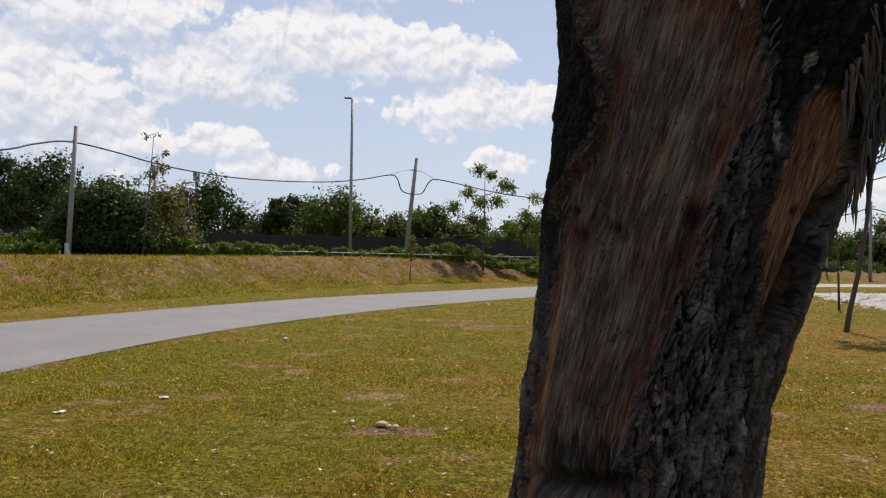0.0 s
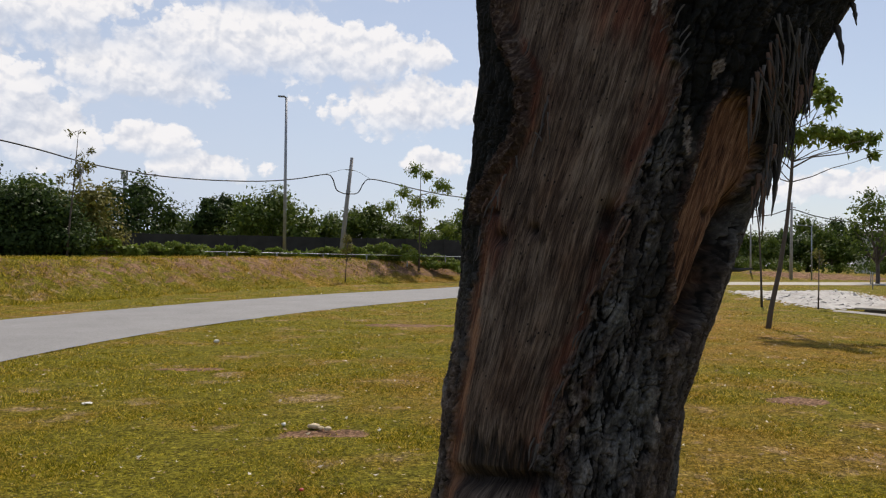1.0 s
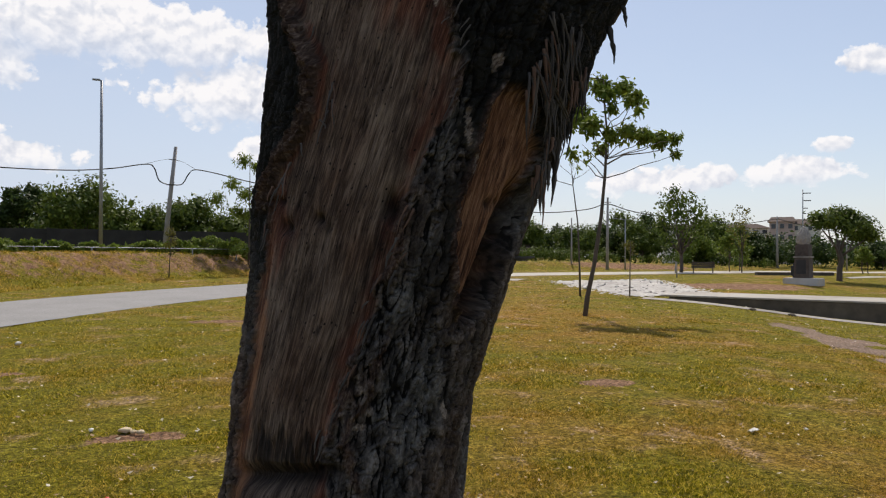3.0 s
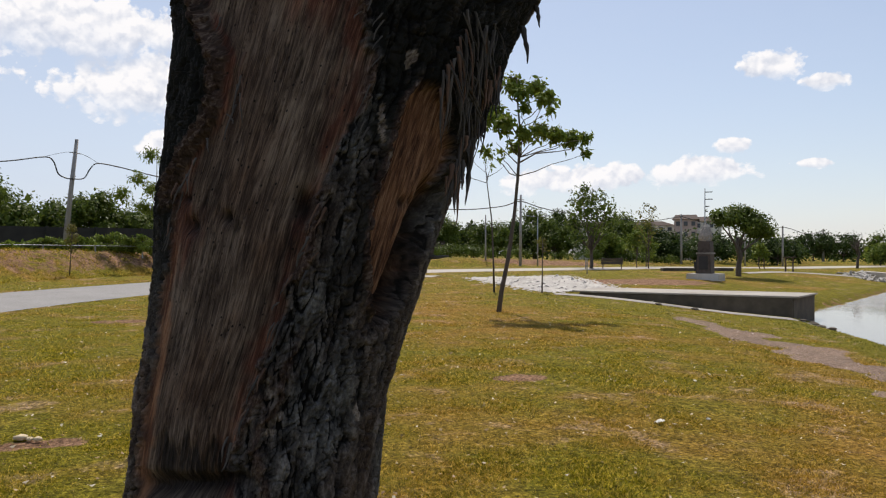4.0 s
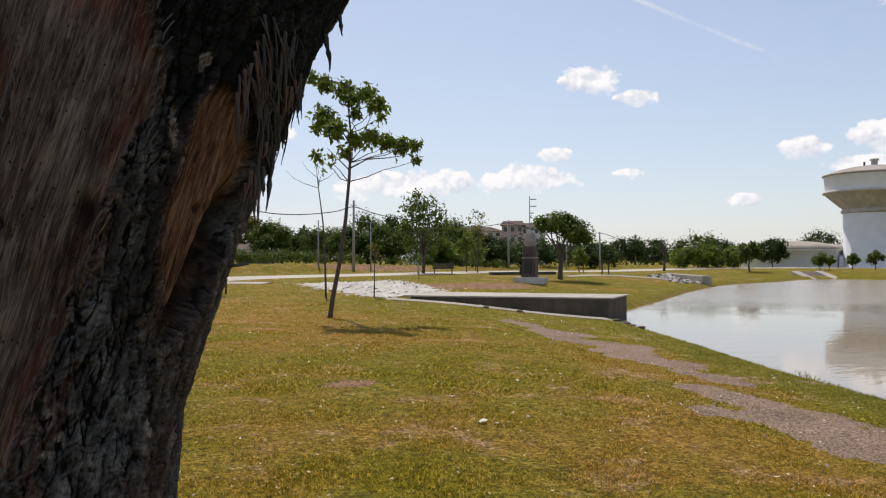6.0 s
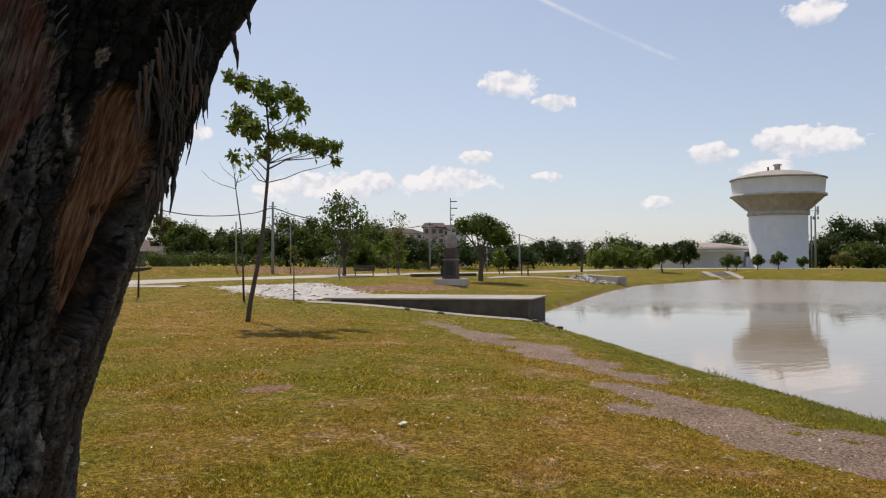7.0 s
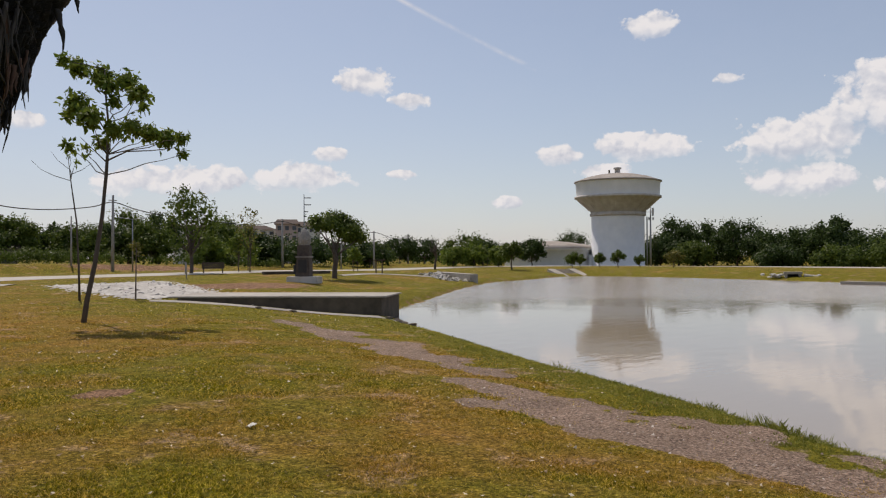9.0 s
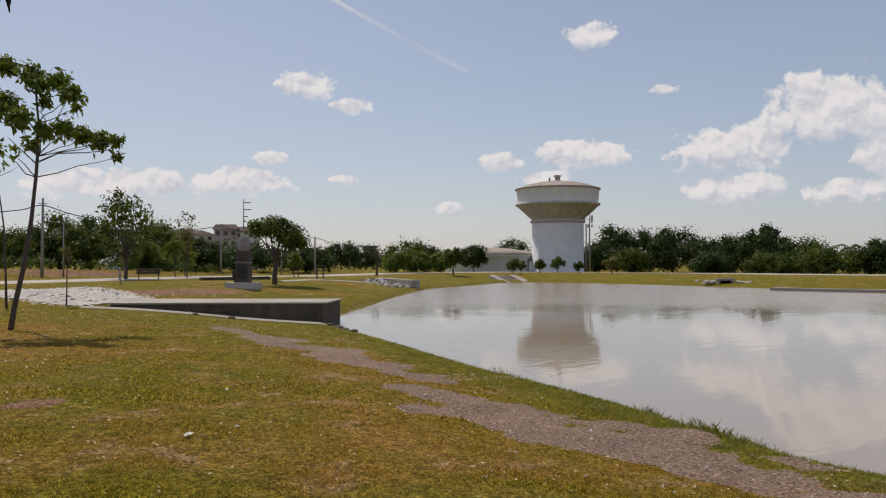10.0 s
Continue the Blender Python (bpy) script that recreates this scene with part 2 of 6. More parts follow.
def make_grass():
    k = material("lawn")
    p = place(k)
    big, mid, small, tiny = (k.noise(p, s, d, r).outputs[0] for s, d, r in ((.16, 4, .55), (.75, 5, .62), (6, 5, .65), (45, 4, .7)))
    green = k.ramp(small, [(.3, (.068, .062, .006)), (.7, (.185, .158, .018))])
    dry = k.ramp(small, [(.3, (.155, .080, .015)), (.75, (.32, .180, .045))])
    earth = k.ramp(small, [(.3, (.20, .13, .08)), (.7, (.38, .27, .19))])
    f = k.math("ADD", k.math("ADD", k.math("MULTIPLY", big, .7), k.math("MULTIPLY", mid, .65)), k.math("SUBTRACT", k.ramp(k.math("DIVIDE", k.n("ShaderNodeSeparateXYZ", {0: p}).outputs[0], 30.0, True), [(0, 0.0), (.25, .11), (.42, .04), (.6, .0)]), k.math("MULTIPLY", k.n("ShaderNodeAttribute", attribute_name="damp").outputs[2], .35)))
    col = k.mix(k.ramp(f, [(.66, 0.0), (.9, .85)]), green, dry)
    bare = k.math("MULTIPLY", k.ramp(k.math("ADD", k.math("MULTIPLY", mid, .7), k.math("MULTIPLY", k.noise(p, 2.2, 5, .7).outputs[0], .5)), [(.66, 0.0), (.76, 1.0)]), .75)
    col = k.mix(bare, col, earth)
    bank = k.n("ShaderNodeAttribute", attribute_name="soil").outputs[2]
    soilmix = k.ramp(k.math("ADD", bank, k.math("MULTIPLY", k.math("SUBTRACT", k.noise(p, 1.4, 8, .78).outputs[0], .5), 2.4), True), [(.42, 0.0), (.6, 1.0)])
    red = k.ramp(k.noise(p, 3.5, 6, .7).outputs[0], [(.3, (.085, .046, .027)), (.7, (.31, .185, .115))])
    col = k.mix(soilmix, col, red)
    rise = k.n("ShaderNodeSeparateXYZ", {0: p}).outputs[2]
    grit = k.n("ShaderNodeAttribute", attribute_name="gravel").outputs[2]
    gravelmix = k.ramp(k.math("ADD", grit, k.math("MULTIPLY", k.math("SUBTRACT", k.noise(p, 1.3, 8, .75).outputs[0], .5), 2.2), True), [(.44, 0.0), (.58, 1.0)])
    stones = k.n("ShaderNodeTexVoronoi", {"Vector": p, "Scale": 26.0, "Randomness": 1.0})
    gcol = k.mix(k.ramp(stones.outputs[1], [(0, 0.0), (1, 1.0)]), k.ramp(k.noise(p, 1.1, 4).outputs[0], [(.3, (.105, .068, .048)), (.7, (.25, .170, .125))]), (.30, .225, .175))
    col = k.mix(gravelmix, col, gcol)
    speck = k.ramp(k.noise(p, 30, 6, .75).outputs[0], [(.38, .30), (.5, .95), (.62, 1.8)])
    col = k.mix(1.0, col, speck, "MULTIPLY")
    tuft = k.ramp(k.noise(p, 19, 4, .7).outputs[0], [(.36, .62), (.5, 1.12), (.64, 1.6)])
    col = k.mix(k.math("SUBTRACT", 1.0, gravelmix), col, k.mix(1.0, col, tuft, "MULTIPLY"))
    b = k.math("ADD", k.math("MULTIPLY", small, .6), k.math("MULTIPLY", tiny, .6))
    return finish(k, col, .9, b, 1.0, .05, **{"Specular IOR Level": .04})


GRASS = make_grass()


def make_asphalt():
    k = material("asphalt")
    p = place(k)
    chips = k.n("ShaderNodeTexVoronoi", {"Vector": p, "Scale": 60.0}).outputs[1]
    a, b = k.noise(p, .7, 5, .6).outputs[0], k.noise(p, 9, 5).outputs[0]
    col = k.mix(k.math("MULTIPLY", b, .5), k.ramp(a, [(.3, (.155, .148, .138)), (.7, (.225, .217, .205))]), (.12, .115, .108))
    col = k.mix(.24, col, k.ramp(chips, [(0, .08), (1, .5)]))
    # cream and paler eastward, from about x 5 to 20
    far_pale = k.ramp(k.math("DIVIDE", k.n("ShaderNodeSeparateXYZ", {0: p}).outputs[0], 40.0, True), [(.12, 0.0), (.5, .8)])
    col = k.mix(far_pale, col, k.ramp(b, [(.3, (.33, .295, .245)), (.7, (.46, .42, .36))]))
    return finish(k, col, .85, k.noise(p, 70, 3).outputs[0], .3, .01)


def make_water():
    k = material("pond_water")
    p = place(k)
    m = k.n("ShaderNodeMapping", {0: p, 2: (0, 0, radians(35)), 3: (.55, 1.6, 1)}).outputs[0]
    rip = k.math("ADD", k.noise(m, 1.6, 4, .55).outputs[0], k.math("MULTIPLY", k.noise(m, 6, 3).outputs[0], .15))
    # a breeze ruffles some stretches
    ax_ = k.n("ShaderNodeSeparateXYZ", {0: p})
    out_ = k.math("ADD", k.math("MULTIPLY", ax_.outputs[0], .83), k.math("MULTIPLY", ax_.outputs[1], .55))
    out_ = k.math("ADD", out_, k.math("MULTIPLY", k.math("SUBTRACT", k.noise(p, .12, 4, .6).outputs[0], .5), 22.0))
    calm = k.ramp(k.math("DIVIDE", k.math("SUBTRACT", out_, 35.0), 12.0, True), [(0, .0), (1, 1.0)])
    k2 = k.math("ADD", .05, k.math("MULTIPLY", calm, .6))
    bump = k.n("ShaderNodeBump", {"Height": rip, "Strength": k2, "Distance": .1}).outputs[0]
    bs = k.n("ShaderNodeBsdfPrincipled", {"Base Color": (.30, .255, .20, 1), "Roughness": k.math("ADD", .03, k.math("MULTIPLY", calm, .16)), "IOR": 1.333, "Normal": bump})
    k.n("ShaderNodeOutputMaterial", {0: bs.outputs[0]})
    return k.m


ASPHALT, WATER_MAT = make_asphalt(), make_water()
CONCRETE = worn("weathered_concrete", (.21, .19, .16), (.42, .385, .335), 3.0, .9, .3)
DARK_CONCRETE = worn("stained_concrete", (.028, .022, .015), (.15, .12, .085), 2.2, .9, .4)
WHITE_PAINT = worn("white_paint", (.62, .64, .67), (.78, .79, .80), .7, .7, .1)
STAINED_WHITE = worn("mildewed_white_concrete", (.30, .26, .21), (.62, .60, .57), .9, .85, .2)
DOME = worn("mildewed_dome", (.20, .17, .14), (.42, .38, .34), 1.2, .9, .2)
STEEL = worn("galvanised_steel", (.22, .23, .24), (.36, .37, .38), 5, .5, .1, metal=.6)
POLE = worn("grey_pole", (.22, .21, .20), (.36, .34, .32), 4, .85, .2)
CABLE = worn("black_cable", (.012, .012, .013), (.03, .03, .03), 20, .6, .1)
STONE = worn("pale_rubble", (.22, .205, .185), (.58, .56, .52), 5, .9, .5)
BARK_FAR = worn("tree_bark", (.045, .035, .028), (.12, .095, .075), 9, .9, .6, stretch=(1, 1, .3))
LEAF_DARK = leafy("dark_leaves", (.018, .036, .008), (.065, .10, .025))
LEAF_MID = leafy("green_leaves", (.03, .058, .008), (.12, .16, .028))
LEAF_LIGHT = leafy("fresh_leaves", (.06, .105, .014), (.20, .25, .04))
LEAF_OLIVE = leafy("olive_leaves", (.065, .07, .015), (.21, .19, .045))


# ---- building helpers ----
def scatter(i, j, seed):
    """A number from 0 to 1 for each cell of a lattice."""
    h = (i.astype(np.int64) * 374761393 + j.astype(np.int64) * 668265263 + seed * 2246822519) & 0xffffffff
    h = ((h ^ (h >> 13)) * 1274126177) & 0xffffffff
    h = ((h ^ (h >> 16)) * 2654435761) & 0xffffffff
    return ((h ^ (h >> 15)) & 0xffffff) / float(0xffffff)


def ripple(x, y, seed=0):
    """Smooth gradient noise, about -0.7 to 0.7."""
    i, j = np.floor(x), np.floor(y)
    u, v = x - i, y - j
    def corner(di, dj):
        w = scatter(i + di, j + dj, seed) * 2 * math.pi
        return np.cos(w) * (u - di) + np.sin(w) * (v - dj)
    a, b = u * u * u * (u * (u * 6 - 15) + 10), v * v * v * (v * (v * 6 - 15) + 10)
    return (corner(0, 0) * (1 - a) + corner(1, 0) * a) * (1 - b) + (corner(0, 1) * (1 - a) + corner(1, 1) * a) * b


def layers(x, y, seed=0, octaves=4):
    out, amp = 0.0, 1.0
    for k in range(octaves):
        out, amp = out + amp * ripple(x * 2 ** k, y * 2 ** k, seed + 17 * k), amp * .55
    return out


def mesh_of(name, verts, faces, mat, smooth_shade=False):
    me = bpy.data.meshes.new(name)
    me.from_pydata([tuple(map(float, v)) for v in verts], [], faces)
    me.materials.append(mat)
    if smooth_shade:
        me.polygons.foreach_set("use_smooth", [True] * len(me.polygons))
    return me


def thing(name, me, label, category, group="", kind="", at=(0, 0, 0), turn=0.0):
    ob = new(name, me)
    ob.location = at
    ob.rotation_euler = (0, 0, turn)
    return tagged(ob, label, category, group, kind)


def part(name, me, parent, label=""):
    ob = new(name, me)
    ob.parent = parent
    return tagged(ob, label)


def bm_mesh(name, bm, mat, smooth_shade=False):
    me = bpy.data.meshes.new(name)
    bm.to_mesh(me)
    bm.free()
    me.materials.append(mat)
    if smooth_shade:
        me.polygons.foreach_set("use_smooth", [True] * len(me.polygons))
    return me


def box_mesh(name, size, mat, center=(0, 0, 0), bevel=.01, taper=1.0):
    bm = bmesh.new()
    bmesh.ops.create_cube(bm, size=1)
    for v in bm.verts:
        s = taper if v.co.z > 0 else 1
        v.co = Vector((v.co.x * size[0] * s, v.co.y * size[1] * s, v.co.z * size[2])) + Vector(center)
    if bevel:
        bmesh.ops.bevel(bm, geom=bm.edges[:], offset=bevel, segments=2, affect="EDGES")
    return bm_mesh(name, bm, mat)


def tube(points, radii, sides=8):
    """Vertices and faces of a tapered round tube along points."""
    pts = [Vector(p) for p in points]
    V, Fc = [], []
    up = Vector((.31, .17, .93)).normalized()
    for i, p in enumerate(pts):
        d = (pts[min(i + 1, len(pts) - 1)] - pts[max(i - 1, 0)]).normalized()
        a = d.cross(up if abs(d.dot(up)) < .95 else Vector((1, 0, 0))).normalized()
        b = d.cross(a)
        for s in range(sides):
            w = 2 * math.pi * s / sides
            V.append(p + (a * math.cos(w) + b * math.sin(w)) * radii[i])
    for i in range(len(pts) - 1):
        for s in range(sides):
            t = (s + 1) % sides
            Fc.append((i * sides + s, i * sides + t, (i + 1) * sides + t, (i + 1) * sides + s))
    Fc.append(tuple(range(sides))[::-1])
    Fc.append(tuple(range((len(pts) - 1) * sides, len(pts) * sides)))
    return V, Fc


def join(pieces):
    V, Fc = [], []
    for v, f in pieces:
        o = len(V)
        V += list(v)
        Fc += [tuple(i + o for i in q) for q in f]
    return V, Fc


def lathe(profile, sides=48):
    """A turned form from (radius, height) pairs."""
    V, Fc = [], []
    for r, z in profile:
        for s in range(sides):
            w = 2 * math.pi * s / sides
            V.append((r * math.cos(w), r * math.sin(w), z))
    for i in range(len(profile) - 1):
        for s in range(sides):
            t = (s + 1) % sides
            Fc.append((i * sides + s, i * sides + t, (i + 1) * sides + t, (i + 1) * sides + s))
    return V, Fc


def ground_at(x, y):
    return float(height(x, y))


# ---- the ground, one sheet out to the horizon ----
rings = np.concatenate([[0], np.geomspace(1.2, 130, 330), np.geomspace(134, 3000, 40)])
turns = np.radians(np.concatenate([np.linspace(-50, 112, 620), np.linspace(114, 308, 70)]))
R_, A_ = np.meshgrid(rings, turns, indexing="ij")
GX, GY = R_ * np.sin(A_), R_ * np.cos(A_)
GZ = height(GX, GY)
rough_noise = np.array([noise.noise((x * .9, y * .9, 0)) * .6 + noise.noise((x * 3.1, y * 3.1, 4)) * .3 + noise.noise((x * 1.7, y * 1.7, 8)) * .4 if x * x + y * y < 4900 else 0.0 for x, y in zip(GX.ravel(), GY.ravel())]).reshape(GX.shape)
toe_d, toe_s, toe_a = off_line(GX.ravel(), GY.ravel(), TOE)
toe_d = (toe_d * toe_s).reshape(GX.shape)
face = smooth(toe_d, .3, 1.8) * (1 - smooth(toe_d, 3.2, 5.5))
GZ = GZ + rough_noise * (.03 + .2 * face)

shore_d = lake_off(GX.ravel(), GY.ravel()).reshape(GX.shape)
# two worn stretches of a dirt track: line, and half widths along it
TRACKS = [(spline([(14.6, 17.2), (13.5, 14.2), (12.6, 11.8), (12.2, 10.5), (11.6, 8.9), (10.85, 7.2)], 6), (.35, .75, .9, .55, .5, .25)),
          (spline([(10.0, 7.25), (9.5, 6.3), (8.75, 4.95), (8.75, 3.8), (8.4, 2.9), (8.05, 1.7), (7.8, 1.1), (7.2, -1.5)], 6), (.35, .6, .7, 1.0, .85, .68, .6, .7))]


def gravel_at(x, y):
    """How bare the worn track is: 1 within, 0 outside, with a ragged edge."""
    best = np.zeros(len(x))
    wob = layers(x * .8, y * .8, 9, 4)
    for line, halves in TRACKS:
        d, _, along = off_line(x, y, line)
        best = np.maximum(best, 1 - smooth(d / np.interp(along, np.linspace(0, 1, len(halves)), halves) + wob * 1.5, .5, 1.5))
    return best


BARE = [(-.46, 7.25, .42, .26), (.95, 19.3, 1.7, .5), (4.9, 8.7, .45, .3), (-2.6, 11.5, .5, .25), (3.1, 12.4, .6, .3)]


def bare_at(x, y):
    """How worn to the earth the lawn is in a few small spots."""
    return np.max([1 - smooth(np.hypot((x - a) / w, (y - b) / d) + layers(x * 3, y * 3, 14, 3) * .5, .5, 1.25) for a, b, w, d in BARE], axis=0)


gravel = np.zeros(GX.size)
close = (GX.ravel() > 4) & (GX.ravel() < 18) & (np.abs(GY.ravel() - 8) < 13)
gravel[close] = gravel_at(GX.ravel()[close], GY.ravel()[close])
gravel = gravel.reshape(GX.shape)
soil = face * (.46 + .2 * smooth(GX, -12, 4) - .42 * smooth(GX, 8, 20))
red_d = np.hypot((GX - 24.3) / 5.2, (GY - 33.2) / 2.6)
soil = np.maximum(soil, .95 * (1 - smooth(red_d, .6, 1.2)))
shore_soil = .42 * (1 - smooth(np.abs(shore_d), .1, .7)) * (GX > 24)
soil = np.maximum(soil, shore_soil)
soil = np.maximum(soil, .8 * (1 - smooth(np.hypot((GX - 40) / 8.5, (GY - 68.4) / 1.5), .6, 1.2)))
soil = np.maximum(soil, bare_at(GX, GY) * .9)
n_r, n_a = GX.shape
verts = np.stack([GX.ravel(), GY.ravel(), GZ.ravel()], 1)
idx = np.arange(n_r * n_a).reshape(n_r, n_a)
nxt = np.roll(idx, -1, axis=1)
quads = np.stack([idx[:-1], idx[1:], nxt[1:], nxt[:-1]], -1).reshape(-1, 4)
me = bpy.data.meshes.new("ground")
me.vertices.add(len(verts))
me.vertices.foreach_set("co", verts.ravel())
me.loops.add(quads.size)
me.loops.foreach_set("vertex_index", quads.ravel().astype(np.int32))
me.polygons.add(len(quads))
me.polygons.foreach_set("loop_start", np.arange(0, quads.size, 4, dtype=np.int32))
me.polygons.foreach_set("use_smooth", np.ones(len(quads), bool))
me.update(calc_edges=True)
me.validate()
for key, values in (("soil", soil), ("gravel", gravel), ("damp", 1 - smooth(shore_d, 1.0, 2.2))):
    me.attributes.new(key, "FLOAT", "POINT").data.foreach_set("value", values.ravel().astype(np.float32))
me.materials.append(GRASS)
thing("ground", me, "patchy mown lawn with worn earth, falling to a pond", "ground", kind="structure")

water_line = [(x, y, WATER) for x, y in SHORE[:-1]]
cx, cy = SHORE[:-1].mean(0)
wl = [(cx + (x - cx) * 1.06, cy + (y - cy) * 1.06, WATER) for x, y, _ in water_line]
thing("pond", mesh_of("pond", wl, [tuple(range(len(wl)))], WATER_MAT), "still grey-brown pond water with faint ripples", "water", kind="structure")


def strip(line, widths, lift, depth, cross=6):
    """A flat band laid on the land, with a small edge."""
    Fc = []
    n = len(line)
    run_ = np.gradient(line, axis=0)
    run_ /= np.hypot(run_[:, 0], run_[:, 1])[:, None]
    jit = np.array([noise.noise((i * .21, 3.3, 0)) * .10 for i in range(n)])
    u = np.linspace(-.5, .5, cross + 1)
    q = line[:, None] + np.stack([-run_[:, 1], run_[:, 0]], 1)[:, None] * (u[None] * (np.asarray(widths) + jit)[:, None])[..., None]
    z = height(q[..., 0], q[..., 1]) + lift * (1 - .72 * (2 * u) ** 6)
    V = np.concatenate([q, z[..., None]], -1).reshape(-1, 3)
    for i in range(n - 1):
        for j in range(cross):
            a = i * (cross + 1) + j
            Fc.append((a, a + cross + 1, a + cross + 2, a + 1))
    return V, Fc


fine_road = spline(ROAD[::3], 26)
widths = 5.4 + 2.0 * smooth(np.linspace(0, 1, len(fine_road)), .33, .5)
V, Fc = strip(fine_road, widths, .045, .1)
thing("road", mesh_of("road", V, Fc, ASPHALT, True), "pale grey sun-bleached asphalt park road", "road", kind="structure")

# ---- the big leaning tree in front ----
TRUNK = np.array([  # height, centre x, centre y, half width, half depth
    (-.25, .33, 1.83, .40, .40), (.25, .36, 1.82, .32, .32), (.7, .39, 1.80, .280, .28), (1.02, .427, 1.79, .271, .27), (1.25, .453, 1.785, .269, .268), (1.43, .492, 1.77, .286, .275),
    (1.61, .526, 1.76, .306, .285), (1.83, .577, 1.74, .337, .29), (2.02, .619, 1.73, .371, .295), (2.14, .647, 1.72, .407, .30), (2.5, .72, 1.70, .50, .31), (3.0, .78, 1.69, .53, .30)])


def build_trunk():
    zz = np.concatenate([np.linspace(-.25, .93, 30), np.linspace(.94, 2.30, 640), np.linspace(2.32, 3.0, 24)])
    aa = np.concatenate([np.linspace(-112, 112, 480), np.linspace(116, 244, 40)])  # 0 faces the lawn
    Z, A = np.meshgrid(zz, np.radians(aa), indexing="ij")
    cx, cy, rw, rd = (np.interp(Z, TRUNK[:, 0], TRUNK[:, i]) for i in range(1, 5))
    cx = cx + .004
    ux, uy = .957, -.29      # across
    fx, fy = -.29, -.957     # towards the lawn
    s, c = np.sin(A), np.cos(A)
    X0 = cx + ux * rw * s + fx * rd * c
    L = A * rw

    # peeled areas, as left and right edges over height
    def edge(pts):
        p = np.array(pts)[::-1]
        return np.interp(Z, p[:, 1], p[:, 0])
    jag = layers(Z * 9, L * 5, 1, 3) * .016 + layers(Z * 45, L * 20, 2, 3) * .008
    bl = edge([(.29, 2.3), (.29, 2.09), (.33, 1.92), (.32, 1.83), (.27, 1.72), (.243, 1.63), (.219, 1.40), (.178, 1.11), (.153, .9)])
    br = edge([(.56, 2.3), (.56, 2.06), (.58, 1.90), (.55, 1.79), (.50, 1.68), (.46, 1.52), (.41, 1.38), (.37, 1.27), (.35, 1.18), (.36, .9)])
    front = smooth(c, -.05, .12)
    dL, dR = X0 + jag * .5 - bl, X0 + jag * 1.3 - br
    bare = smooth(dL, -.004, .005) * smooth(-dR, -.005, .006) * smooth(Z + jag * 2, 1.02, 1.05) * front
    sl = edge([(.70, 1.90), (.66, 1.84), (.64, 1.77), (.615, 1.68), (.596, 1.575), (.605, 1.48), (.63, 1.40)])
    sr = edge([(.72, 1.90), (.77, 1.85), (.80, 1.77), (.775, 1.66), (.737, 1.575), (.70, 1.48), (.645, 1.40)])
    dS = X0 + jag * .6 - sl
    tall_s = smooth(Z + jag, 1.40, 1.44) * (1 - smooth(Z + jag * 2, 1.86, 1.90))
    scar = smooth(dS, -.004, .006) * smooth(sr - X0 + jag, -.006, .006) * tall_s * front
    # recess right of the scar; its mask also carries painted shade
    shaded_hollow = smooth(X0 - sr, -.060, -.025) * (1 - smooth(X0 - sr, .000, .020)) * smooth(Z, 1.39, 1.46) * (1 - smooth(Z, 1.62, 1.74)) * front
    peel = np.maximum(bare, scar)

    # bark: upright plates split by fissures
    wx, wz = layers(L * 13, Z * 8, 31, 3) * .014, layers(L * 15, Z * 9, 37, 3) * .018
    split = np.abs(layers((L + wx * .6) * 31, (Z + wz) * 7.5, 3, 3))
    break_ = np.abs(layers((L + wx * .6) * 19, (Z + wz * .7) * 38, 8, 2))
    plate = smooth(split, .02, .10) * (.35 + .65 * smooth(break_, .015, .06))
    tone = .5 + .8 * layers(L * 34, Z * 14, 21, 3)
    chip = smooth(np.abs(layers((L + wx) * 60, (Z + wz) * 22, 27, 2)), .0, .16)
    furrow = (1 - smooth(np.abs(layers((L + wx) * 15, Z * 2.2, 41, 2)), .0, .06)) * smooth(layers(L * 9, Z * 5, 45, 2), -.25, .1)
    wave = layers(L * 6, Z * 3, 11, 3)
    bark_h = .012 * plate * (.6 + .6 * tone) + .0038 * chip + .003 * layers(L * 60, Z * 24, 51, 2) + .012 * wave - .011 * furrow - .014
    # wood: long slanting fibres
    tw = L - .07 * (Z - 1.3) + .003 * layers(L * 4, Z * 3, 61, 2)
    check = (1 - smooth(np.abs(layers(tw * 46, Z * 2.6, 67, 2)), .0, .04)) * smooth(layers(tw * 20, Z * 6, 68, 2), .0, .22)
    wood_h = -.014 + .0022 * layers(tw * 150, Z * 8, 63, 3) + .0035 * wave - .0035 * check
    # rolled, ropy lips where the bark closes over the wood
    up = smooth(Z, 1.60, 1.70)
    strands = layers(dL * 150 + wx * 90, Z * 7, 71, 3)
    lip_l = np.exp(-((dL + .010) / .011) ** 2) * up * front
    rope = layers(dR * 120 + wx * 120, Z * 9, 73, 3)
    lip_r = (np.exp(-((dR - .004) / .010) ** 2) * smooth(ripple(Z * 6, L * 0, 75), -.3, .2) + .8 * np.exp(-((dR - .042 - .06 * ripple(Z * 4, L * 0, 76)) / .011) ** 2) * smooth(ripple(Z * 5, L * 0 + 3.3, 77), -.35, .2)) * front * smooth(Z, 1.05, 1.1)
    lip_s = np.exp(-((dS + .007) / .008) ** 2) * tall_s * front
    H = bark_h * (1 - peel) + wood_h * peel + lip_l * (.017 + .014 * strands) + lip_r * (.013 + .014 * rope) + lip_s * (.012 + .010 * strands) - .055 * shaded_hollow - .016 * scar
    # knots, holes and a burnt ledge
    holes = np.zeros(Z.shape)
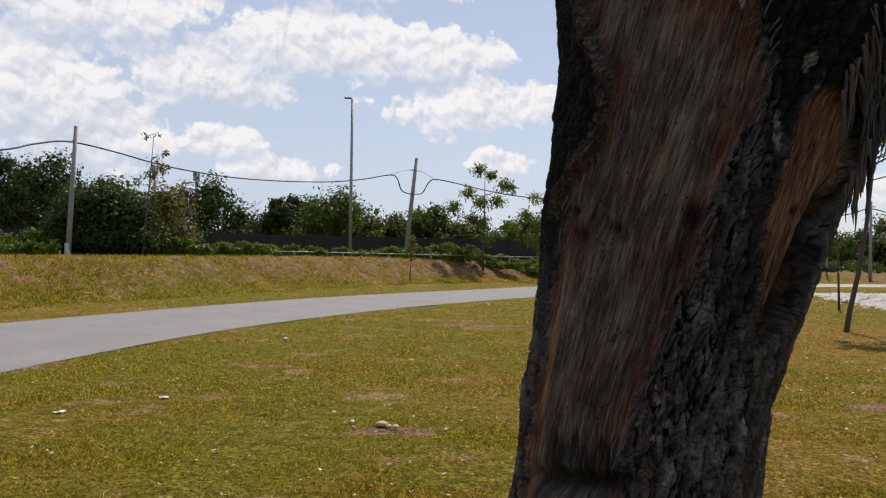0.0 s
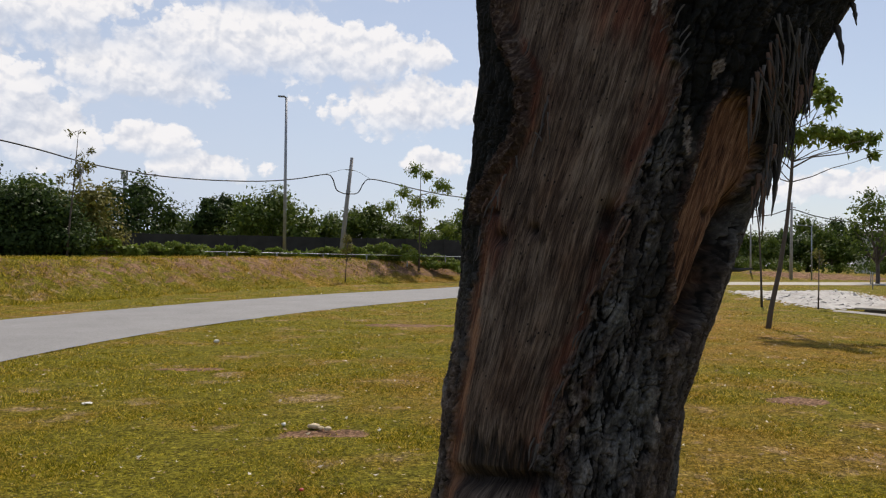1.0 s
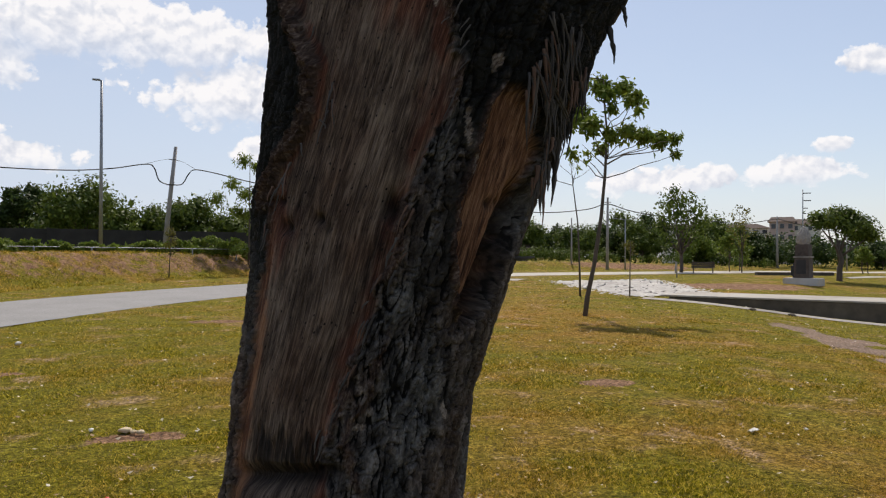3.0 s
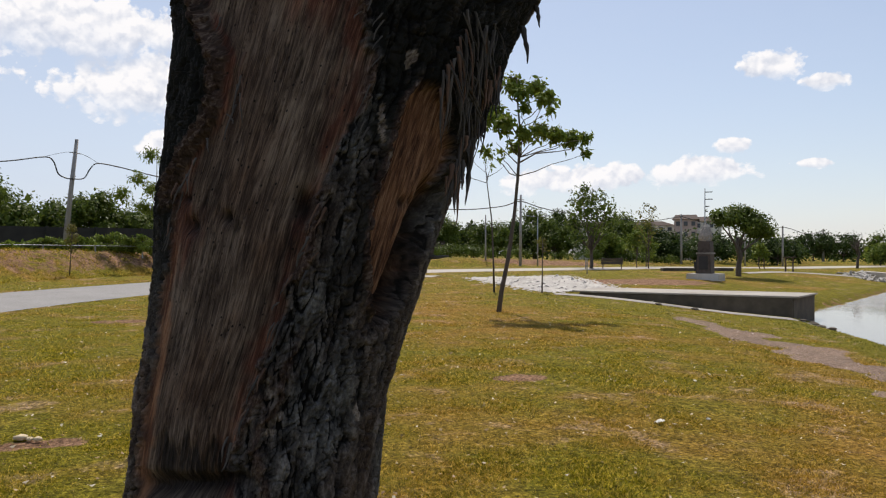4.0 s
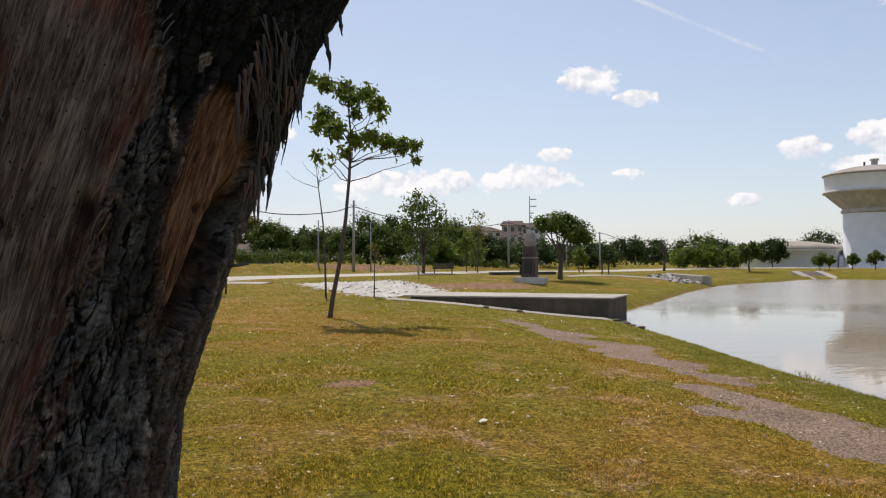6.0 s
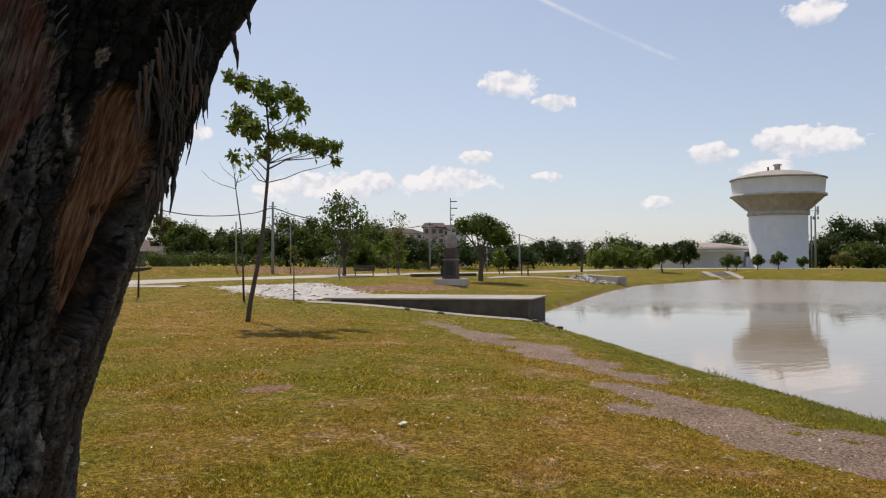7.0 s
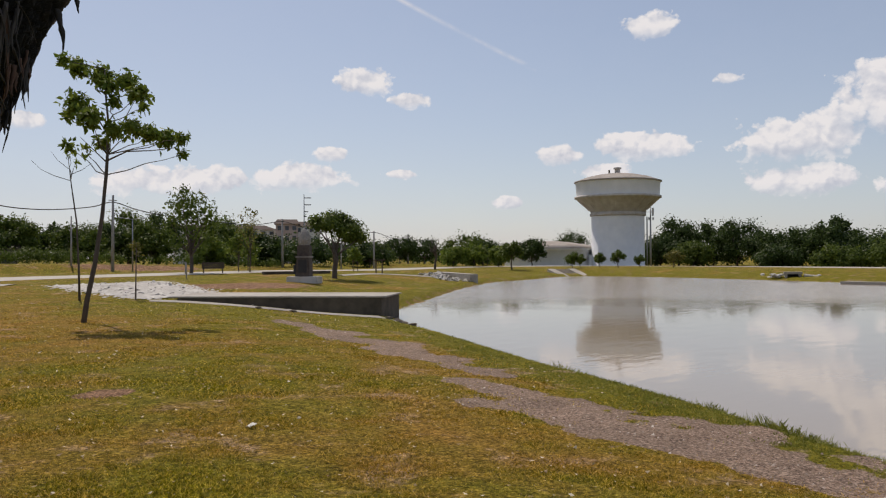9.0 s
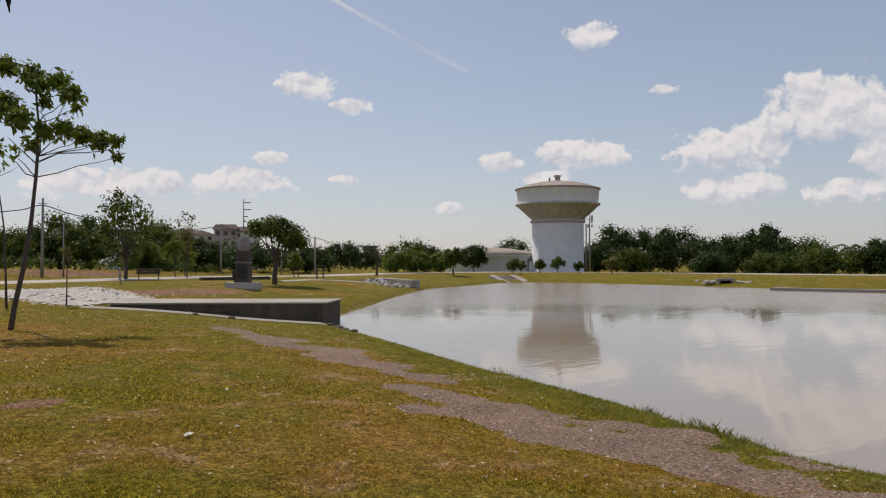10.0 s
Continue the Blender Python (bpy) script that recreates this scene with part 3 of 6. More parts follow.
    for hx, hz, r, d in ((.33, 1.62, .008, .02), (.27, 1.605, .011, .02), (.262, 1.66, .006, .012), (.47, 1.64, .022, .03), (.69, 1.655, .008, .015), (.712, 1.66, .006, .012), (.31, 1.86, .006, .01), (.40, 1.30, .010, .012)):
        g = np.exp(-((X0 - hx) ** 2 + ((Z - hz) * .7) ** 2) / r ** 2) * front
        H -= d * g
        holes = np.maximum(holes, g)
    burn = np.exp(-((Z - 1.105 - .2 * (X0 - .25) + jag * .5) / .022) ** 2) * smooth(X0, .17, .2) * (1 - smooth(X0, .36, .40)) * front
    H -= .035 * burn
    streak = layers(tw * 95, Z * 5, 81, 3)
    singe = smooth(1.205 + .07 * ripple(L * 14, Z * 0, 83) + .05 * ripple(L * 50, Z * 0, 84) - Z, 0, .03) * smooth(Z, 1.095, 1.11) * smooth(X0, .19, .225) * (1 - smooth(X0, .33, .38)) * front
    H -= singe * (.006 - .008 * streak)
    # burnt ledge and singed fibres; the sunken holes get the same near-black
    char_holes = np.maximum(np.maximum(burn, holes), singe * smooth(streak, -.55, .05))
    X = X0 + (ux * s + fx * c) * H
    Y = cy + uy * rw * s + fy * rd * c + (uy * s + fy * c) * H
    V = np.stack([X.ravel(), Y.ravel(), Z.ravel()], 1)
    I = np.arange(Z.size).reshape(Z.shape)
    J = np.roll(I, -1, axis=1)
    Q = np.stack([I[:-1], J[:-1], J[1:], I[1:]], -1).reshape(-1, 4)
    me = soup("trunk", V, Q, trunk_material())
    me.polygons.foreach_set("use_smooth", np.ones(len(Q), bool))
    # old sap and inner bark, near-black bark, pale torn patches
    def blob(x, z, rx, rz):
        return np.exp(-(((X0 - x + jag * .8) / rx) ** 2 + ((Z - z) / rz) ** 2))
    red = np.exp(-((dL - .007) / .007) ** 2) * (.45 + .4 * up) + .8 * np.exp(-((dR + .014) / .016) ** 2) + blob(.258, 1.60, .030, .085) + .9 * blob(.50, 2.03, .075, .06) + .55 * blob(.52, 1.86, .04, .12) + .5 * blob(.40, 1.33, .03, .10)
    red = red * (.65 + .8 * layers(tw * 30, Z * 6, 91, 3)) * front
    pale = np.zeros(Z.shape)
    for hx, hz, rx, rz in ((.665, 1.925, .012, .020), (.613, 1.80, .007, .040), (.625, 1.72, .006, .030), (.592, 1.24, .008, .026), (.405, 1.30, .007, .024), (.545, 2.06, .006, .035), (.43, 1.245, .010, .010), (.415, 1.215, .012, .008)):
        pale = np.maximum(pale, smooth(blob(hx, hz, rx, rz) * (.8 + .5 * tone) + layers(L * 90, Z * 60, 95, 2) * .25, .40, .55) * front)
    # near-black bark: upper right, upper left, a band right of the bare wood
    zone_mask = np.maximum(smooth(X0 + jag * 3, .55, .60) * smooth(Z + jag * 6, 1.66, 1.84), (1 - smooth(X0 + jag * 2, .30, .34)) * smooth(Z + jag * 4, 1.3, 1.65))
    zone_mask = np.maximum(zone_mask, .75 * np.exp(-((dR - .11) / .05) ** 2) * smooth(Z, 1.35, 1.5)) * front
    stripe = np.exp(-((dL - .007) / .006) ** 2) * smooth(dL, -.004, .002) * (1 - smooth(Z, 1.52, 1.64)) * front
    lip = np.clip(lip_l + lip_r + lip_s, 0, 1)
    for key, val in (("peel", peel), ("scar", scar), ("plate", plate * (1 - .9 * furrow) * (.55 + .45 * chip)), ("tone", tone), ("lip", lip), ("char_holes", char_holes), ("shaded_hollow", shaded_hollow), ("red", np.clip(red, 0, 1)), ("zone_mask", zone_mask), ("stripe", stripe), ("pale", pale), ("check", check)):
        me.attributes.new(key, "FLOAT", "POINT").data.foreach_set("value", val.ravel().astype(np.float32))
    me.attributes.new("fibre", "FLOAT_VECTOR", "POINT").data.foreach_set("vector", np.stack([tw, Z, .01 * wave], -1).ravel().astype(np.float32))
    return me


def trunk_material():
    k = material("scarred_bark")
    p = place(k)
    at_ = {n: k.n("ShaderNodeAttribute", attribute_name=n).outputs[2] for n in ("peel", "scar", "plate", "tone", "lip", "char_holes", "shaded_hollow", "red", "zone_mask", "stripe", "pale", "check")}
    fib = k.n("ShaderNodeAttribute", attribute_name="fibre").outputs[1]

    def along(squeeze, scale, detail, rough):
        return k.noise(k.n("ShaderNodeMapping", {0: fib, 3: (1, squeeze, 1)}).outputs[0], scale, detail, rough).outputs[0]
    thread, grain, blot, cloud = along(.045, 420, 4, .6), along(.09, 90, 5, .65), along(.35, 16, 6, .65), along(.6, 5, 4, .55)
    fine, coarse = along(.5, 210, 5, .7), along(.45, 40, 5, .65)
    # bark
    tone = k.math("ADD", k.math("MULTIPLY", fine, .45), k.math("ADD", k.math("MULTIPLY", coarse, .35), k.math("MULTIPLY", at_["tone"], .22)))
    grey = k.ramp(tone, [(.40, (.022, .021, .020)), (.53, (.085, .083, .080)), (.68, (.23, .225, .215))])
    brown = k.ramp(tone, [(.40, (.020, .013, .010)), (.53, (.080, .056, .043)), (.68, (.22, .175, .145))])
    bark = k.mix(k.ramp(cloud, [(.42, 0.0), (.6, 1.0)]), grey, brown)
    bark = k.mix(k.math("MULTIPLY", at_["zone_mask"], k.ramp(tone, [(.56, .98), (.72, .75)])), bark, (.0065, .0070, .0055))
    # crease shade put into the colour: near black in fissures and furrows
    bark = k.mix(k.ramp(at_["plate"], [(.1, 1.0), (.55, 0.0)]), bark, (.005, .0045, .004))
    # bare wood
    mixed = k.math("ADD", k.math("MULTIPLY", thread, .38), k.math("ADD", k.math("MULTIPLY", grain, .34), k.math("MULTIPLY", blot, .36)))
    wood = k.ramp(mixed, [(.44, (.016, .009, .006)), (.535, (.086, .060, .044)), (.64, (.225, .172, .130))])
    wood = k.mix(k.ramp(cloud, [(.45, 0.0), (.62, .75)]), wood, k.mix(1.0, wood, (.62, .44, .34), "MULTIPLY"))
    wood = k.mix(k.ramp(at_["red"], [(.12, 0.0), (.7, .92)]), wood, k.ramp(mixed, [(.42, (.020, .006, .004)), (.54, (.085, .030, .018)), (.68, (.25, .115, .070))]))
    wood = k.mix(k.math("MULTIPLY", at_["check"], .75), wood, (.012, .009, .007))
    spots = k.n("ShaderNodeTexVoronoi", {"Vector": k.n("ShaderNodeMapping", {0: fib, 3: (1, .75, 1)}).outputs[0], "Scale": 70.0})
    some = k.ramp(k.n("ShaderNodeSeparateXYZ", {0: spots.outputs[1]}).outputs[0], [(.50, 0.0), (.52, 1.0)])
    wood = k.mix(k.math("MULTIPLY", some, k.ramp(spots.outputs[0], [(.10, 1.0), (.17, 0.0)])), wood, (.006, .005, .004))
    orange = k.ramp(mixed, [(.45, (.026, .010, .006)), (.535, (.150, .070, .038)), (.63, (.36, .215, .130))])
    orange = k.mix(k.ramp(blot, [(.5, 0.0), (.68, .7)]), orange, k.mix(1.0, orange, (.45, .30, .25), "MULTIPLY"))
    wood = k.mix(at_["scar"], wood, orange)
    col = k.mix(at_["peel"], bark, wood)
    ropy = k.ramp(k.math("ADD", k.math("MULTIPLY", grain, .5), k.math("MULTIPLY", fine, .5)), [(.40, (.014, .007, .005)), (.52, (.075, .046, .034)), (.66, (.30, .235, .195))])
    col = k.mix(k.ramp(at_["lip"], [(.2, 0.0), (.7, .9)]), col, ropy)
    col = k.mix(k.math("MULTIPLY", at_["stripe"], .85), col, k.ramp(grain, [(.4, (.10, .036, .017)), (.62, (.33, .165, .085))]))
    col = k.mix(at_["pale"], col, k.ramp(fine, [(.38, (.10, .075, .060)), (.62, (.36, .31, .265))]))
    col = k.mix(k.math("MULTIPLY", at_["char_holes"], .92), col, k.ramp(thread, [(.4, (.005, .004, .004)), (.72, (.035, .028, .024))]))
    # shade of the recess beside the scar, put into the colour
    col = k.mix(k.math("MULTIPLY", at_["shaded_hollow"], .8), col, (.012, .008, .006))
    on_bark = k.math("SUBTRACT", 1.0, at_["peel"])
    b = k.math("ADD", k.math("MULTIPLY", k.math("ADD", k.math("MULTIPLY", fine, .5), k.math("MULTIPLY", coarse, .3)), on_bark), k.math("MULTIPLY", k.math("ADD", k.math("MULTIPLY", thread, .35), k.math("MULTIPLY", grain, .5)), at_["peel"]))
    return finish(k, col, .78, b, 1.0, .011, **{"Specular IOR Level": .2})


def soup(name, V, T, mat):
    """A mesh from arrays of vertices and equal-sided faces."""
    me = bpy.data.meshes.new(name)
    me.vertices.add(len(V))
    me.vertices.foreach_set("co", V.astype(np.float32).ravel())
    me.loops.add(T.size)
    me.loops.foreach_set("vertex_index", T.ravel().astype(np.int32))
    me.polygons.add(len(T))
    me.polygons.foreach_set("loop_start", np.arange(0, T.size, T.shape[1], dtype=np.int32))
    me.update(calc_edges=True)
    me.materials.append(mat)
    return me


big_tree = new("big_tree")
big_tree.location = (.36, 1.82, 0)
tagged(big_tree, "old leaning tree with peeled wood scars and shaggy dark bark", "tree")
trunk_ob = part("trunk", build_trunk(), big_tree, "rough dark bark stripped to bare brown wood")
trunk_ob.location = (-.36, -1.82, 0)

# limbs and crown of the big tree, above the view; shaggy bark strips
def tapered(points, r0, r1, sides=8):
    n = len(points)
    return tube(points, [r0 + (r1 - r0) * i / (n - 1) for i in range(n)], sides)


def leaves_mesh(name, clumps, count, size, mat, rng, droop=.3, slim=.42, shell=.55, core=0.0):
    """Leaf blades, each a folded pair of faces, thrown into uneven clumps: (centre, radii)."""
    C = np.array([c for c, _ in clumps], float)
    R = np.array([r if np.ndim(r) else (r, r, r * .8) for _, r in clumps], float)
    vol = np.prod(R, 1) ** (2 / 3)
    pick = rng.choice(len(C), count, p=vol / vol.sum())
    d = rng.normal(size=(count, 3))
    d /= np.linalg.norm(d, axis=1)[:, None]
    rad = (shell + (1 - shell) * rng.random(count)) * (.75 + .45 * rng.random(count))
    lump = 1 + .28 * np.sin(d[:, 0] * 5 + pick) * np.cos(d[:, 2] * 4 + pick * 2)
    inner = rng.random(count) < core
    rad = np.where(inner, .55 * rng.random(count) ** .5, rad)
    P = C[pick] + d * R[pick] * (rad * lump)[:, None]
    L = size * (.6 + .8 * rng.random(count)) * np.where(inner, 1.9, 1)
    face_ = d + rng.normal(size=(count, 3)) * .55 + np.array([0, 0, .35])
    a = np.cross(face_, rng.normal(size=(count, 3))) + np.array([0, 0, -droop * .5])
    a /= np.linalg.norm(a, axis=1)[:, None]
    b = np.cross(a, face_)
    b /= np.linalg.norm(b, axis=1)[:, None]
    n = np.cross(a, b)
    A = a * L[:, None]
    B = b * (L * slim * .5)[:, None]
    F_ = n * (L * .10)[:, None]
    V = np.stack([P, P + A * .45 + B + F_, P + A, P + A * .45 - B + F_], 1).reshape(-1, 3)
    i = np.arange(count)[:, None] * 4
    T = np.concatenate([i + [0, 1, 2], i + [0, 2, 3]], 1).reshape(-1, 3)
    return soup(name, V, T, mat)


def wander(a, b, n, sway, rng):
    a, b = np.array(a, float), np.array(b, float)
    pts = [a + (b - a) * i / n for i in range(n + 1)]
    return [p + rng.normal(size=3) * sway * (0 < i < n) for i, p in enumerate(pts)]


def tree(x, y, tall, wide, label, mat, seed, count=1600, size=.34, stem=.38, clumps=None, trunk_r=None, bark=None, name="tree", group="", top_heavy=.5, n_clumps=9, lean=0.0, z=None, squash=.8, dense=.22):
    """A tapered trunk with limbs, and a crown of many leaves in uneven clumps."""
    rng = np.random.default_rng(seed)
    z0 = ground_at(x, y) if z is None else z
    root = new(name)
    root.location = (x, y, z0)
    tagged(root, label, "tree" if name != "shrub" else "shrub", group)
    if clumps is None:
        clumps = []
        for i in range(n_clumps):
            u = (i + .5) / n_clumps
            h = tall * (stem + (1 - stem) * (.12 + .74 * u))
            span = wide * .5 * math.sin(math.pi * (.16 + .74 * u ** .8)) * .72
            w = i * 2.4 + rng.random() * 1.2
            r = wide * (.17 + .10 * rng.random())
            clumps.append(((math.cos(w) * span + lean * h, math.sin(w) * span, h), (r, r, r * squash)))
        clumps.append(((lean * tall * .8, 0, tall * (.5 + .5 * stem)), (wide * .24, wide * .24, tall * (1 - stem) * .28)))
        top = max(c[2] + r[2] for c, r in clumps)
        clumps = [((c[0], c[1], c[2] * tall / top), r) for c, r in clumps]
    r0 = trunk_r or max(.05, tall * .022)
    fork = (lean * tall * .6, 0, tall * (stem + (1 - stem) * .35))
    pieces = [tapered(wander((0, 0, -.25), fork, 5, r0 * .5, rng), r0, r0 * .6)]
    for c, r in clumps:
        s = stem * tall * (.8 + .5 * rng.random())
        start = (fork[0] * min(1, s / fork[2]), 0, min(s, fork[2]))
        pieces.append(tapered(wander(start, c, 3, tall * .02, rng), r0 * .42, r0 * .1, 5))
    V, Fc = join(pieces)
    part("trunk", mesh_of("trunk", V, Fc, bark or BARK_FAR, True), root)
    part("crown", leaves_mesh("crown", clumps, int(count * 2.1), size * .85, mat, rng, .3, .62, .6, dense), root)
    return root


rng = np.random.default_rng(5)
up_limbs = [tapered(wander((.60, 1.72, 2.7), (1.5, 1.9, 5.2), 6, .05, rng), .27, .10, 14), tapered(wander((.80, 1.65, 2.7), (-.1, 1.3, 5.6), 6, .05, rng), .24, .09, 14),
            tapered(wander((.7, 1.7, 2.8), (.9, 3.0, 5.8), 6, .05, rng), .2, .07, 12)]
V, Fc = join(up_limbs)
ob = part("limb", mesh_of("limb", V, Fc, BARK_FAR, True), big_tree, "dark bare upper limb")
ob.location = (-.36, -1.82, 0)
crown_c = [((1.7, 2.0, 5.8), (1.6, 1.6, .8)), ((-.4, 1.0, 6.1), (1.6, 1.6, .8)), ((.9, 3.2, 6.3), (1.4, 1.4, .8)), ((.6, .2, 6.0), (1.7, 1.5, .7)), ((2.4, .6, 6.2), (1.3, 1.3, .7))]
ob = part("crown", leaves_mesh("crown", crown_c, 5000, .2, LEAF_MID, rng), big_tree, "leafy green crown")
ob.location = (-.36, -1.82, 0)


def strand(points, width, thick=.0022):
    """A ragged strip of bark hanging along points, tapering to a split tip."""
    pts = [Vector(p) for p in points]
    V, Fc = [], []
    n = len(pts)
    for i, p in enumerate(pts):
        u = i / (n - 1)
        w = width * (1 - u ** 2.2) * (.7 + .5 * ((i * 7 + int(width * 1e5)) % 4) / 3) * .5 + .0006
        for dx, dy in ((-w, 0), (0, -thick * (1 - .7 * u)), (w, 0), (0, thick * (1 - .7 * u))):
            V.append((p.x + dx * .957, p.y + dx * -.29 + dy, p.z))
    for i in range(n - 1):
        for s in range(4):
            t = (s + 1) % 4
            Fc.append((i * 4 + s, i * 4 + t, i * 4 + 4 + t, i * 4 + 4 + s))
    Fc += [(3, 2, 1, 0), tuple(range(4 * n - 4, 4 * n))]
    return V, Fc


SHAG = worn("frayed_bark", (.012, .011, .011), (.10, .092, .088), 60, .9, .5, stretch=(1, 1, .15))
SHAG_GREY = worn("grey_frayed_bark", (.020, .018, .017), (.13, .118, .108), 70, .85, .5, stretch=(1, 1, .15))
SHAG_RED = worn("torn_inner_bark", (.035, .016, .010), (.20, .12, .085), 60, .9, .5, stretch=(1, 1, .15))


def surface(s, z, out=.006):
    """A point of the trunk's near side: s is how far across (-1 to 1)."""
    cx, cy, rw, rd = (np.interp(z, TRUNK[:, 0], TRUNK[:, i]) for i in range(1, 5))
    c = math.sqrt(max(0, 1 - s * s))
    return Vector((cx + .957 * (rw + out) * s - .29 * (rd + out) * c, cy - .29 * (rw + out) * s - .957 * (rd + out) * c, z))


def shag(s, z, long, width, drop_out, rng, mat=SHAG, slant=0.0):
    pts, sway, beat = [], .0012 + .004 * rng.random() * min(1, long * 9), rng.random() * 6
    for i in range(11):
        u = i / 10
        p = surface(max(-1, min(1, s + slant * u * (1.4 - .4 * u))), z - long * u if abs(s) < .8 else z, .010 + drop_out * u)
        p.z = z - long * u
        if abs(s) >= .8:
            top = surface(s, z, .008)
            p.x, p.y = top.x + (drop_out - long * .22) * u, top.y - drop_out * u * .3
        p.x += math.sin(u * 5 + beat) * sway * (.3 + u)
        pts.append(p)
    V, Fc = strand(pts, width)
    ob = part("bark_strip", mesh_of("bark_strip", V, Fc, mat, True), big_tree, "frayed hanging strip of bark")
    ob.location = (-.36, -1.82, 0)


# the shaggy tuft above the scar
for i in range(64):
    u = rng.random()
    shag(.60 + .24 * u, 2.04 - .17 * rng.random() - .02 * u, .05 + .11 * rng.random() ** 1.4, .0018 + .006 * rng.random() ** 2, .002 + .012 * rng.random() ** 2, rng, (SHAG, SHAG_GREY, SHAG, SHAG_GREY, SHAG_RED)[i % 5], .05 + .11 * rng.random())
# tips that hang free past the trunk's edge
for i in range(46):
    shag(.86 + .13 * rng.random(), 1.97 - .26 * rng.random() ** .8, .03 + .075 * rng.random() ** 1.6, .003 + .008 * rng.random() ** 2, .002 + .010 * rng.random(), rng, (SHAG, SHAG, SHAG_RED)[i % 3])
shag(.965, 1.775, .12, .012, .012, rng)
shag(.95, 1.80, .10, .010, .008, rng)
shag(.975, 2.05, .085, .012, .026, rng)
shag(.985, 2.10, .05, .010, .02, rng)
# torn fibres beside the bare wood
for i in range(22):
    z = 1.60 + .58 * rng.random()
    bx = np.interp(z, [1.11, 1.40, 1.63, 1.72, 1.83, 1.92, 2.09], [.185, .225, .245, .27, .32, .33, .29])
    cx, rw = np.interp(z, TRUNK[:, 0], TRUNK[:, 1]), np.interp(z, TRUNK[:, 0], TRUNK[:, 3])
    s = (bx - cx + .27 * math.sqrt(max(0, 1 - ((bx - cx) / rw) ** 2)) * .75) / (.957 * rw)
    shag(max(-.75, s - .045 + rng.normal() * .02), z, .02 + .05 * rng.random(), .0015 + .003 * rng.random(), .002 + .006 * rng.random(), rng, (SHAG_GREY, SHAG_RED, SHAG)[i % 3], .03 * rng.normal())
for i in range(34):
    z = 1.15 + .95 * rng.random()
    bx = np.interp(z, [1.18, 1.27, 1.38, 1.52, 1.68, 1.79, 1.90, 2.06], [.35, .37, .41, .46, .50, .55, .58, .56])
    cx, rw = np.interp(z, TRUNK[:, 0], TRUNK[:, 1]), np.interp(z, TRUNK[:, 0], TRUNK[:, 3])
    s = (bx - cx) / (.957 * rw) + .31
    shag(min(.75, s + rng.normal() * .035), z, .015 + .045 * rng.random(), .0015 + .0035 * rng.random(), .001 + .006 * rng.random(), rng, (SHAG_GREY, SHAG_RED, SHAG)[i % 3], -.03)
V, Fc = tapered([(.755, 1.62, 1.545), (.785, 1.60, 1.544), (.808, 1.59, 1.547)], .006, .002, 8)
ob = part("stub", mesh_of("stub", V, Fc, SHAG, True), big_tree, "broken dead twig stub")
ob.location = (-.36, -1.82, 0)

# ---- young trees on the lawn ----
def lawn_tree(x, y, label, stem_pts, r0, clumps, count, size, seed, twigs=(), mat=None, slim=.38, droop=.5):
    """A young tree drawn in the plane that faces the lawn: across, up, and a little depth."""
    q = np.random.default_rng(seed)
    b = math.atan2(x, y)
    ux, uy = math.cos(b), -math.sin(b)
    root = new("young_tree")
    root.location = (x, y, ground_at(x, y))
    tagged(root, label, "tree")
    def put(a, h, dep=0.0):
        return (ux * a + math.sin(b) * dep, uy * a + math.cos(b) * dep, h)
    n = len(stem_pts)
    pieces = [tube([put(*p) for p in stem_pts], [r0 * (1 - .8 * i / (n - 1)) for i in range(n)], 9)]
    for pts, r in twigs:
        pieces.append(tapered([put(*p) for p in pts], r, r * .35, 6))
    cl = []
    for a, h, r in clumps:
        dep = q.normal() * .35
        cl.append((put(a, h, dep), (r, r, r * .85)))
        near = min(stem_pts[n // 2:], key=lambda p: abs(p[1] - (h - .5)) + .3 * abs(p[0] - a))
        pieces.append(tapered(wander(put(*near), put(a, h - r * .3, dep), 4, .035, q), .016, .006, 5))
    V, Fc = join(pieces)
    part("trunk", mesh_of("trunk", V, Fc, BARK_FAR, True), root, "thin brown stem")
    if cl:
        part("crown", leaves_mesh("crown", cl, count, size, mat or LEAF_LIGHT, q, droop, slim, .25), root, "open crown of broad green leaves")
    return root


k_ = .01507
px_clumps = [(350, 152, 22), (330, 148, 12), (385, 168, 28), (425, 178, 24), (440, 205, 22), (452, 212, 10), (350, 222, 28), (368, 250, 26), (335, 235, 12), (402, 262, 22), (335, 288, 14), (362, 296, 10),
             (430, 255, 22), (458, 262, 22), (487, 266, 24), (512, 268, 16), (512, 292, 10), (386, 280, 18), (405, 215, 14), (398, 190, 18)]
lawn_tree(9.62, 18.91, "slender young tree with tiered broad green leaves", [(0, -.2), (.09, .5), (.27, 1.4), (.44, 2.6), (.53, 3.6), (.56, 4.1), (.58, 4.9), (.52, 5.6), (.50, 6.2)], .07,
          [((a - 357) * k_, (574 - h) * k_, r * k_ * .90) for a, h, r in px_clumps], 2900, .17, 3,
          slim=.5, twigs=[([(.55, 3.95), (1.0, 4.2), (1.6, 4.25), (2.15, 4.35)], .022), ([(.55, 3.9), (.3, 4.15), (-.05, 4.5)], .018), ([(.56, 4.4), (.9, 4.9), (1.2, 5.5)], .02), ([(.57, 4.6), (.2, 5.2), (.0, 5.6)], .018)], mat=LEAF_LIGHT)
k_ = .0218
